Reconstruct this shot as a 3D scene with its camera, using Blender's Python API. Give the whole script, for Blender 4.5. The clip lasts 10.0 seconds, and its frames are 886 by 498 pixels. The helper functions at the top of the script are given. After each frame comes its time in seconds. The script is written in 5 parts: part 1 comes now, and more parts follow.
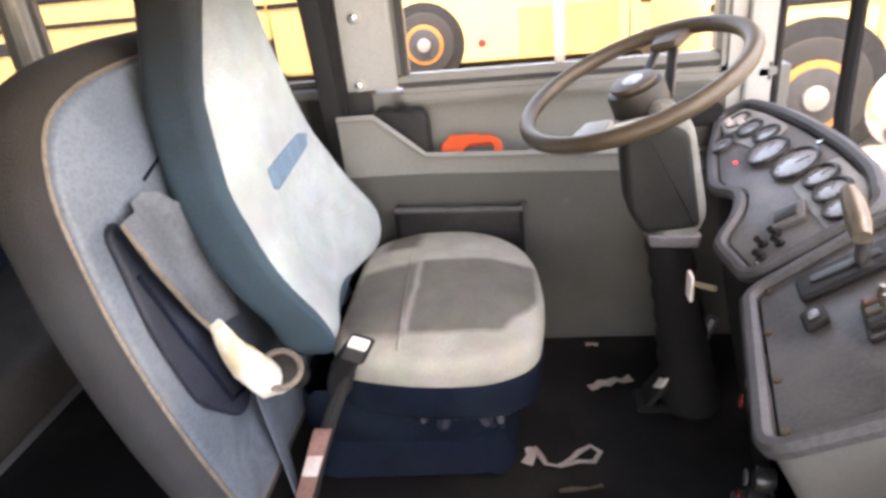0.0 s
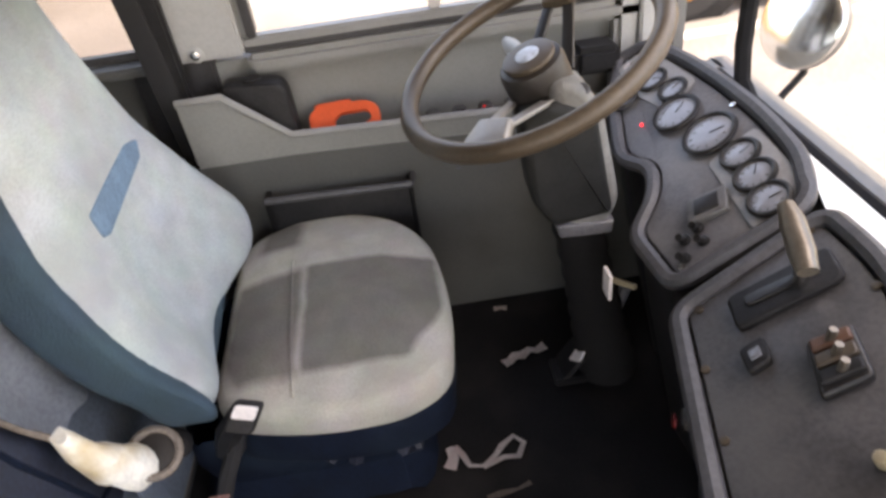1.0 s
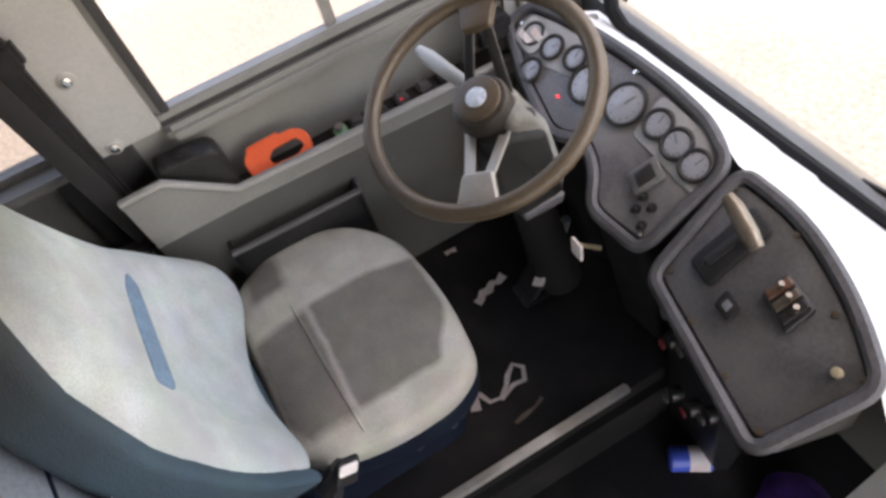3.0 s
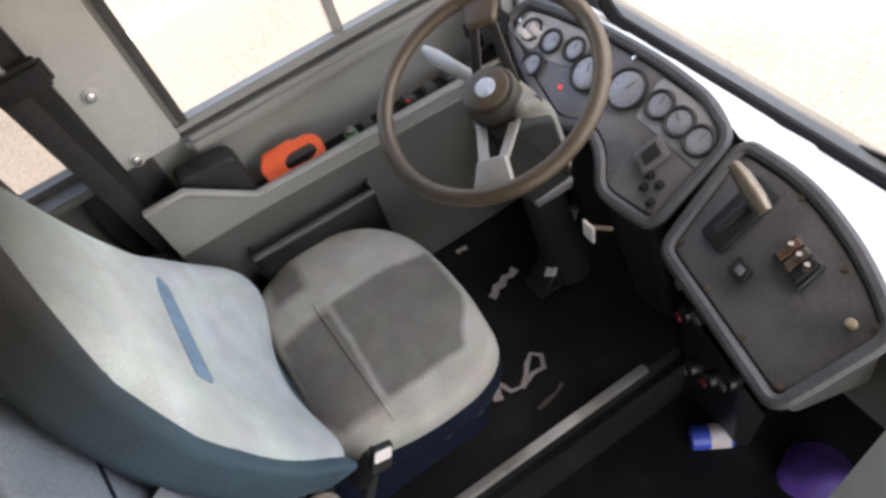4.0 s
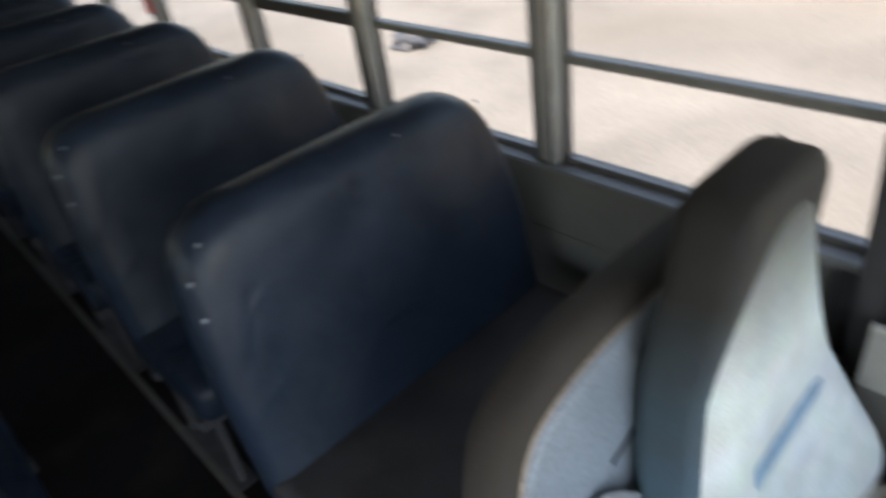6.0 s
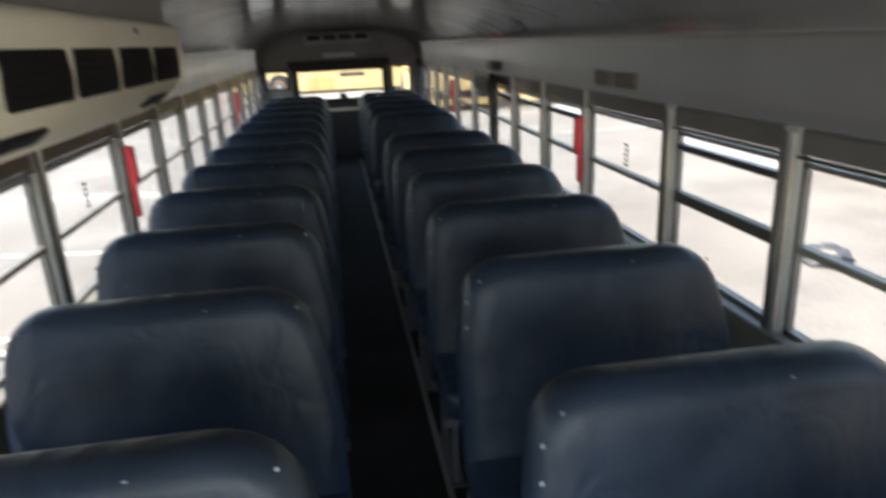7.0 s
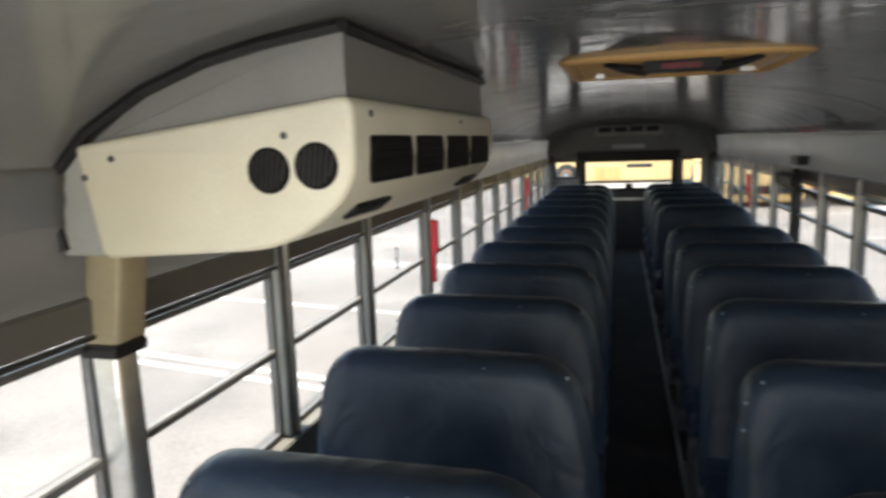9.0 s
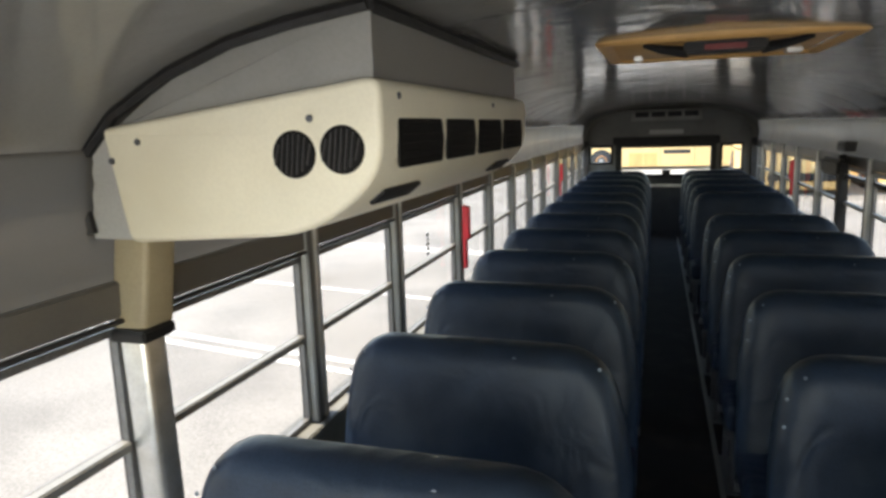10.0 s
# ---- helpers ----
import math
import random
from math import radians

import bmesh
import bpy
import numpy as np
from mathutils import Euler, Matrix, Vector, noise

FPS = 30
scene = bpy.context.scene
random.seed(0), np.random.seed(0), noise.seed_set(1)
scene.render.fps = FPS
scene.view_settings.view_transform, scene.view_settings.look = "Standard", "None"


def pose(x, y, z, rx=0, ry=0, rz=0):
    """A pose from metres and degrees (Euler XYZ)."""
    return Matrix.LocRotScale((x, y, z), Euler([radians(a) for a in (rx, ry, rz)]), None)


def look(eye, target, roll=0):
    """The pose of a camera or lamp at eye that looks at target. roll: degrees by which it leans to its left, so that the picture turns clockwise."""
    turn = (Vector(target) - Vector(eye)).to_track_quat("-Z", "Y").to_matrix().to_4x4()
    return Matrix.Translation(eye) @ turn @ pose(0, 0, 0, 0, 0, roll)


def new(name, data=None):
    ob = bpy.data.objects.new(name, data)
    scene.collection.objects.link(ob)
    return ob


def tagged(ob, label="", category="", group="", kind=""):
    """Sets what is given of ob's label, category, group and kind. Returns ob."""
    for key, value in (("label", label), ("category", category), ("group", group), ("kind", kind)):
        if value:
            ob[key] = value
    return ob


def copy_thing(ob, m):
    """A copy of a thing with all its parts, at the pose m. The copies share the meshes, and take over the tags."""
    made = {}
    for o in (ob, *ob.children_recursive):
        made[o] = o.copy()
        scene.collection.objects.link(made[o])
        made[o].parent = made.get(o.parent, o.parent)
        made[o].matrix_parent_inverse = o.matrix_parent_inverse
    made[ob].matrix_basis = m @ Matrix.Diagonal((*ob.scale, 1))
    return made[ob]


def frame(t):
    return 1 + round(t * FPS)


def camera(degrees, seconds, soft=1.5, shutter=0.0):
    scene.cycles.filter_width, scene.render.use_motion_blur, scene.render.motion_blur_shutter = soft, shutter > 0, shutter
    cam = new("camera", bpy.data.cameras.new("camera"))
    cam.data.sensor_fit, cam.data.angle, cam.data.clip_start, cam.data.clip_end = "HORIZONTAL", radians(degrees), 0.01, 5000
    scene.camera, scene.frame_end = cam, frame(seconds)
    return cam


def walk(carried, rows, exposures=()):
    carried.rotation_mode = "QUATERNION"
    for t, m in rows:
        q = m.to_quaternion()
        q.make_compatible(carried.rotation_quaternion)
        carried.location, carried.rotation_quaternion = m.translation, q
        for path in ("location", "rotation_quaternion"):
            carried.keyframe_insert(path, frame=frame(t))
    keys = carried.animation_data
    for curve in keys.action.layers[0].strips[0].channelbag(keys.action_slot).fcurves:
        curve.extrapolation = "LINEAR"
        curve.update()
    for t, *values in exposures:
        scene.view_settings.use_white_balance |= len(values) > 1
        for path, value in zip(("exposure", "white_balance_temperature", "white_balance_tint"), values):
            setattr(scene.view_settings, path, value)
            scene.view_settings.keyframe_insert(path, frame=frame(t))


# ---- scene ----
cam = camera(67.4, 10.0, soft=3.0, shutter=0.5)
PATH = [
    (0, (-0.472, -0.267, 0.970), (1.323, -0.003, 0.128), -5.9),
    (0.5, (-0.412, -0.270, 0.986), (1.382, -0.168, 0.108), -5.8),
    (1, (-0.214, -0.276, 1.077), (1.400, -0.300, -0.104), -8.4),
    (1.5, (-0.150, -0.219, 1.224), (1.369, -0.260, -0.076), -12.4),
    (2, (-0.018, -0.149, 1.385), (1.249, -0.393, -0.143), -16.8),
    (2.5, (-0.022, -0.142, 1.440), (1.133, -0.417, -0.170), -17.1),
    (4, (-0.084, -0.062, 1.452), (1.108, -0.397, -0.120), -20.2),
    (4.5, (-0.035, -0.035, 1.470), (1.279, -0.150, -0.034), -17.7),
    (5, (0.010, -0.056, 1.473), (1.442, 0.226, 0.105), -13.8),
    (5.5, (0.006, -0.025, 1.463), (1.306, 0.740, 0.151), -11.8),
    (6, (-0.068, -0.014, 1.475), (0.976, 1.269, 0.349), -9.1),
    (6.2, (-0.082, 0.051, 1.473), (0.824, 1.517, 0.456), -6.6),
    (7.3, (-0.130, -0.044, 1.568), (0.010, 1.886, 1.061), -2.2),
    (7.5, (-0.124, -0.063, 1.566), (-0.026, 1.879, 1.097), -1.7),
    (8, (-0.124, -0.073, 1.561), (-0.113, 1.884, 1.146), 0.2),
    (8.5, (-0.117, -0.086, 1.557), (-0.273, 1.878, 1.211), -1.8),
    (9, (-0.139, -0.110, 1.547), (-0.650, 1.797, 1.230), -1.9),
    (9.5, (-0.148, -0.089, 1.545), (-0.791, 1.775, 1.208), -1.8),
    (10, (-0.143, -0.074, 1.544), (-0.747, 1.799, 1.187), -1.8),
]
EXPOSURES = [(0.0, 3.52, 9900, 25), (0.5, 2.83, 9300, 21), (1.0, 2.88, 9400, 24), (2.0, 2.91, 9400, 24), (4.0, 2.88, 9150, 20), (4.5, 2.84, 9000, 18), (5.0, 2.68, 8700, 16), (5.5, 2.62, 8200, 15), (6.0, 2.95, 8000, 13), (6.3, 3.0, 7900, 12), (7.5, 3.33, 7700, 9), (8.5, 3.34, 7700, 10), (9.2, 3.14, 7750, 9), (10.0, 3.15, 7750, 9)]
walk(cam, [(t, look(eye, target, roll)) for t, eye, target, roll in PATH], EXPOSURES)

from mathutils.bvhtree import BVHTree

# ---- light ----
world = bpy.data.worlds.new("sky")
scene.world = world
world.use_nodes = True
wn = world.node_tree.nodes
sky = wn.new("ShaderNodeTexSky")
sky.sky_type, sky.sun_disc = "NISHITA", False
SUN_EL, SUN_AZ = radians(70), radians(262)
sky.sun_elevation, sky.sun_rotation = SUN_EL, SUN_AZ
wn["Background"].inputs["Strength"].default_value = 0.15
world.node_tree.links.new(sky.outputs["Color"], wn["Background"].inputs["Color"])
sun = new("sun", bpy.data.lights.new("sun", "SUN"))
sun.data.energy, sun.data.angle, sun.data.color = 1.3, radians(0.5), (1.0, 0.95, 0.87)
toward = Vector((math.sin(SUN_AZ) * math.cos(SUN_EL), math.cos(SUN_AZ) * math.cos(SUN_EL), math.sin(SUN_EL)))
sun.matrix_world = look(toward * 30, (0, 0, 0))

# area lamp added inside the upper windscreen, on top of the sky's light
glow = new("windscreen_fill_lamp", bpy.data.lights.new("windscreen_fill_lamp", "AREA"))
glow.data.shape, glow.data.size, glow.data.size_y = "RECTANGLE", 1.85, 0.6
glow.data.energy, glow.data.color = 1.9, (0.93, 0.97, 1.0)
glow.matrix_world = look((0, -0.92, 1.27), (0, 1, 1.15))


# ---- materials ----
def mat(name, color, rough=0.6, metal=0.0, vary=0.12, scale=18.0, bump=0.0, fine=160.0, stain=None, stain_scale=3.0, spec=0.5, coat=0.0, crease=0.0):
    """A surface with two scales of variation: grain at `fine`, blotches at `scale`, and a broad stain colour."""
    m = bpy.data.materials.new(name)
    m.use_nodes = True
    n, l = m.node_tree.nodes, m.node_tree.links
    b = n["Principled BSDF"]
    b.inputs["Roughness"].default_value, b.inputs["Metallic"].default_value = rough, metal
    b.inputs["Specular IOR Level"].default_value, b.inputs["Coat Weight"].default_value = spec, coat
    tc = n.new("ShaderNodeTexCoord")
    big = n.new("ShaderNodeTexNoise")
    big.inputs["Scale"].default_value, big.inputs["Detail"].default_value = scale, 5
    small = n.new("ShaderNodeTexNoise")
    small.inputs["Scale"].default_value, small.inputs["Detail"].default_value = fine, 3
    for t in (big, small):
        l.new(tc.outputs["Object"], t.inputs["Vector"])
    hi, lo = [min(1, c * (1 + vary)) for c in color], [c * (1 - vary) for c in color]
    ramp = n.new("ShaderNodeValToRGB")
    ramp.color_ramp.elements[0].position, ramp.color_ramp.elements[1].position = 0.32, 0.68
    ramp.color_ramp.elements[0].color, ramp.color_ramp.elements[1].color = (*lo, 1), (*hi, 1)
    l.new(big.outputs["Fac"], ramp.inputs["Fac"])
    out = ramp.outputs["Color"]
    mix = n.new("ShaderNodeMix")
    mix.data_type, mix.blend_type = "RGBA", "MULTIPLY"
    mix.inputs["Factor"].default_value = min(1, vary * 2.5)
    l.new(out, mix.inputs["A"])
    grain = n.new("ShaderNodeValToRGB")
    grain.color_ramp.elements[0].position, grain.color_ramp.elements[1].position = 0.35, 0.6
    grain.color_ramp.elements[0].color = (0.55, 0.55, 0.55, 1)
    l.new(small.outputs["Fac"], grain.inputs["Fac"])
    l.new(grain.outputs["Color"], mix.inputs["B"])
    out = mix.outputs["Result"]
    if stain:
        wide = n.new("ShaderNodeTexNoise")
        wide.inputs["Scale"].default_value, wide.inputs["Detail"].default_value = stain_scale, 6
        l.new(tc.outputs["Object"], wide.inputs["Vector"])
        sr = n.new("ShaderNodeValToRGB")
        sr.color_ramp.elements[0].position, sr.color_ramp.elements[1].position = 0.5, 0.72
        l.new(wide.outputs["Fac"], sr.inputs["Fac"])
        sm = n.new("ShaderNodeMix")
        sm.data_type = "RGBA"
        l.new(sr.outputs["Color"], sm.inputs["Factor"])
        l.new(out, sm.inputs["A"])
        sm.inputs["B"].default_value = (*stain, 1)
        out = sm.outputs["Result"]
    l.new(out, b.inputs["Base Color"])
    rr = n.new("ShaderNodeMapRange")
    rr.inputs["To Min"].default_value, rr.inputs["To Max"].default_value = max(0.03, rough - 0.1), min(1, rough + 0.1)
    l.new(big.outputs["Fac"], rr.inputs["Value"])
    l.new(rr.outputs["Result"], b.inputs["Roughness"])
    if bump:
        bp = n.new("ShaderNodeBump")
        bp.inputs["Strength"].default_value, bp.inputs["Distance"].default_value = bump, 0.002
        l.new(small.outputs["Fac"], bp.inputs["Height"])
        l.new(bp.outputs["Normal"], b.inputs["Normal"])
        if crease:
            fold = n.new("ShaderNodeTexNoise")
            fold.inputs["Scale"].default_value, fold.inputs["Detail"].default_value = 5.0, 2
            fold.inputs["Distortion"].default_value = 1.2
            l.new(tc.outputs["Object"], fold.inputs["Vector"])
            cb = n.new("ShaderNodeBump")
            cb.inputs["Strength"].default_value, cb.inputs["Distance"].default_value = crease, 0.03
            l.new(fold.outputs["Fac"], cb.inputs["Height"])
            l.new(cb.outputs["Normal"], bp.inputs["Normal"])
    return m


M = {
    "rubber_floor": mat("rubber_floor", (0.00918, 0.00918, 0.009942), 0.75, vary=0.3, scale=9, bump=0.4, stain=(0.02295, 0.02066, 0.01913), stain_scale=5, spec=0.25),
    "wall_grey": mat("wall_grey", (0.222, 0.224, 0.216), 0.5, vary=0.07, scale=6, bump=0.05, stain=(0.1535, 0.1506, 0.1379), stain_scale=2.5),
    "panel_grey": mat("panel_grey", (0.1459, 0.1503, 0.1459), 0.55, vary=0.09, scale=8, bump=0.12, stain=(0.09919, 0.09911, 0.09129), stain_scale=4),
    "ceiling_grey": mat("ceiling_grey", (0.21, 0.209, 0.203), 0.11, vary=0.05, bump=0.02, scale=3, stain=(0.165, 0.163, 0.155), stain_scale=1.3, crease=0.07),
    "rib_grey": mat("rib_grey", (0.165, 0.156, 0.145), 0.35, vary=0.06, scale=4, stain=(0.1447, 0.1385, 0.1272), stain_scale=2),
    "header_grey": mat("header_grey", (0.12, 0.115, 0.108), 0.45, vary=0.08, scale=5, stain=(0.085, 0.08, 0.074), stain_scale=3),
    "pillar_grey": mat("pillar_grey", (0.39, 0.396, 0.39), 0.45, vary=0.07, scale=10, stain=(0.32, 0.315, 0.295), stain_scale=5),
    "aluminium": mat("aluminium", (0.62, 0.62, 0.61), 0.35, metal=0.85, vary=0.08, scale=25, bump=0.05, stain=(0.42, 0.41, 0.39), stain_scale=9),
    "dark_metal": mat("dark_metal", (0.045, 0.045, 0.048), 0.5, metal=0.2, vary=0.2, scale=14),
    "seal_rubber": mat("seal_rubber", (0.0096, 0.0096, 0.0104), 0.85, vary=0.2, scale=20, spec=0.25),
    "black_plastic": mat("black_plastic", (0.01747, 0.01747, 0.01882), 0.5, vary=0.25, scale=20, bump=0.15, spec=0.25),
    "column_grey": mat("column_grey", (0.1944, 0.1917, 0.1809), 0.5, vary=0.15, scale=14, bump=0.1, stain=(0.108, 0.1053, 0.0972), stain_scale=9),
    "column_dark": mat("column_dark", (0.017, 0.018, 0.018), 0.55, vary=0.2, scale=14, bump=0.12, stain=(0.03, 0.03, 0.029), stain_scale=8, spec=0.2),
    "grey_plastic": mat("grey_plastic", (0.3, 0.307, 0.315), 0.42, vary=0.1, scale=12, bump=0.12),
    "dash_black": mat("dash_black", (0.128, 0.128, 0.137), 0.36, vary=0.2, scale=14, bump=0.25, stain=(0.19, 0.188, 0.19), stain_scale=7, spec=0.6),
    "console_black": mat("console_black", (0.079, 0.078, 0.082), 0.4, vary=0.22, scale=14, bump=0.25, stain=(0.1, 0.098, 0.098), stain_scale=8, spec=0.5),
    "dash_rim": mat("dash_rim", (0.068, 0.068, 0.074), 0.5, vary=0.2, scale=20, bump=0.1),
    "ac_grey": mat("ac_grey", (0.225, 0.226, 0.222), 0.45, vary=0.06, scale=9, stain=(0.21, 0.206, 0.196), stain_scale=4),
    "cowl": mat("cowl", (0.7, 0.7, 0.68), 0.6, vary=0.05, scale=5, stain=(0.5, 0.49, 0.46)),
    "vinyl_blue": mat("vinyl_blue", (0.012, 0.0212, 0.039), 0.42, vary=0.22, scale=5, bump=0.35, fine=220, stain=(0.02496, 0.03494, 0.04992), stain_scale=3, crease=0.4, spec=0.26),
    "vinyl_dusty": mat("vinyl_dusty", (0.034, 0.031, 0.03), 0.6, vary=0.3, scale=10, bump=0.4, stain=(0.022, 0.0215, 0.024), stain_scale=5, crease=0.2),
    "vinyl_worn": mat("vinyl_worn", (0.21, 0.173, 0.143), 0.6, vary=0.3, scale=9, bump=0.3, stain=(0.09, 0.083, 0.083), stain_scale=5),
    "vinyl_pale": mat("vinyl_pale", (0.14, 0.175, 0.22), 0.45, vary=0.2, scale=6, bump=0.25, stain=(0.235, 0.245, 0.25), stain_scale=3.5, crease=0.55),
    "steel_leg": mat("steel_leg", (0.112, 0.119, 0.133), 0.45, metal=0.4, vary=0.15, scale=20),
    "skirt_blue": mat("skirt_blue", (0.004, 0.009, 0.021), 0.85, vary=0.25, scale=12, bump=0.3, crease=0.5, stain=(0.01, 0.019, 0.032), stain_scale=4, spec=0.15),
    "pocket_dark": mat("pocket_dark", (0.013, 0.019, 0.036), 0.6, vary=0.3, scale=9, bump=0.3, crease=0.4),
    "slit_blue": mat("slit_blue", (0.12, 0.21, 0.3), 0.7, vary=0.15, scale=30, bump=0.2),
    "orange": mat("orange", (0.8, 0.115, 0.045), 0.4, vary=0.06, scale=20),
    "orange_dull": mat("orange_dull", (0.11, 0.05, 0.03), 0.45, vary=0.1, scale=30),
    "orange_rim": mat("orange_rim", (0.36, 0.15, 0.035), 0.5, vary=0.15, scale=8),
    "worn_silver": mat("worn_silver", (0.252, 0.222, 0.186), 0.38, metal=0.6, vary=0.2, scale=25, stain=(0.15, 0.12, 0.09), stain_scale=12),
    "rail_grey": mat("rail_grey", (0.2, 0.2, 0.195), 0.5, metal=0.4, vary=0.12, scale=20),
    "panel_dark": mat("panel_dark", (0.085, 0.0865, 0.083), 0.55, vary=0.09, scale=6, bump=0.15, stain=(0.04792, 0.04737, 0.04326), stain_scale=3),
    "dark_wall": mat("dark_wall", (0.03, 0.031, 0.034), 0.5, vary=0.2, scale=6),
    "hub_brown": mat("hub_brown", (0.028, 0.024, 0.0216), 0.45, vary=0.2, scale=14, bump=0.1),
    "badge_blue": mat("badge_blue", (0.45, 0.52, 0.62), 0.3, vary=0.2, scale=90),
    "red_handle": mat("red_handle", (0.62, 0.02, 0.035), 0.45, vary=0.1, scale=20),
    "cap_red": mat("cap_red", (0.16, 0.012, 0.014), 0.5, vary=0.2, scale=30),
    "cream": mat("cream", (0.8, 0.77, 0.64), 0.38, vary=0.04, scale=5, stain=(0.66, 0.62, 0.49), stain_scale=2),
    "tan_duct": mat("tan_duct", (0.329, 0.28, 0.189), 0.5, vary=0.08, scale=9, stain=(0.266, 0.217, 0.14), stain_scale=6),
    "wood_tan": mat("wood_tan", (0.62, 0.36, 0.13), 0.5, vary=0.1, scale=6, stain=(0.5, 0.27, 0.09), stain_scale=3),
    "wheel_tan": mat("wheel_tan", (0.072, 0.053, 0.036), 0.42, vary=0.15, scale=7, bump=0.04, stain=(0.03915, 0.0312, 0.02542), stain_scale=5),
    "spoke": mat("spoke", (0.27, 0.262, 0.25), 0.42, metal=0.4, vary=0.06, scale=25),
    "chrome": mat("chrome", (0.75, 0.75, 0.74), 0.18, metal=1.0, vary=0.05, scale=30),
    "gauge_face": mat("gauge_face", (0.25, 0.265, 0.3), 0.4, vary=0.06, scale=30, coat=1.0),
    "gauge_glass": mat("gauge_glass", (0.15, 0.157, 0.175), 0.1, vary=0.05, scale=30, spec=0.8),
    "frame_grey": mat("frame_grey", (0.15, 0.15, 0.15), 0.45, metal=0.3, vary=0.15, scale=20),
    "bezel": mat("bezel", (0.0175, 0.0175, 0.0185), 0.35, vary=0.1, scale=40),
    "white_paper": mat("white_paper", (0.75, 0.7, 0.68), 0.8, vary=0.12, scale=25, stain=(0.6, 0.42, 0.4), stain_scale=14),
    # barrier vinyl for the torn flap, paler to hold the light falling on it
    "vinyl_flap": mat("vinyl_flap", (0.3, 0.335, 0.385), 0.5, vary=0.18, scale=8, bump=0.25, stain=(0.2, 0.185, 0.17), stain_scale=6, crease=0.3),
    "tag_pink": mat("tag_pink", (0.3, 0.16, 0.14), 0.7, vary=0.2, scale=30),
    "belt_web": mat("belt_web", (0.02, 0.02, 0.022), 0.8, vary=0.2, scale=40, bump=0.4, fine=500),
    "blue_can": mat("blue_can", (0.04, 0.1, 0.55), 0.35, vary=0.1, scale=20),
    "purple": mat("purple", (0.13, 0.055, 0.32), 0.55, vary=0.2, scale=12),
    "green_tag": mat("green_tag", (0.16, 0.42, 0.25), 0.5, vary=0.1, scale=40),
    "foam_white": mat("foam_white", (0.88, 0.86, 0.78), 0.9, vary=0.12, scale=30, bump=0.5, stain=(0.62, 0.5, 0.32), stain_scale=12),
    "bus_yellow": mat("bus_yellow", (0.74, 0.5, 0.22), 0.4, vary=0.05, scale=2),
    "tyre": mat("tyre", (0.025, 0.025, 0.026), 0.85, vary=0.2, scale=12),
    "concrete": mat("concrete", (0.25, 0.241, 0.228), 0.9, vary=0.22, scale=0.7, bump=0.3, fine=40, stain=(0.165, 0.154, 0.14), stain_scale=0.35),
    "lane_white": mat("lane_white", (0.6, 0.59, 0.57), 0.8, vary=0.06, scale=6),
    "tinted": mat("tinted", (0.03, 0.035, 0.04), 0.08, vary=0.1, scale=3, spec=0.8),
}


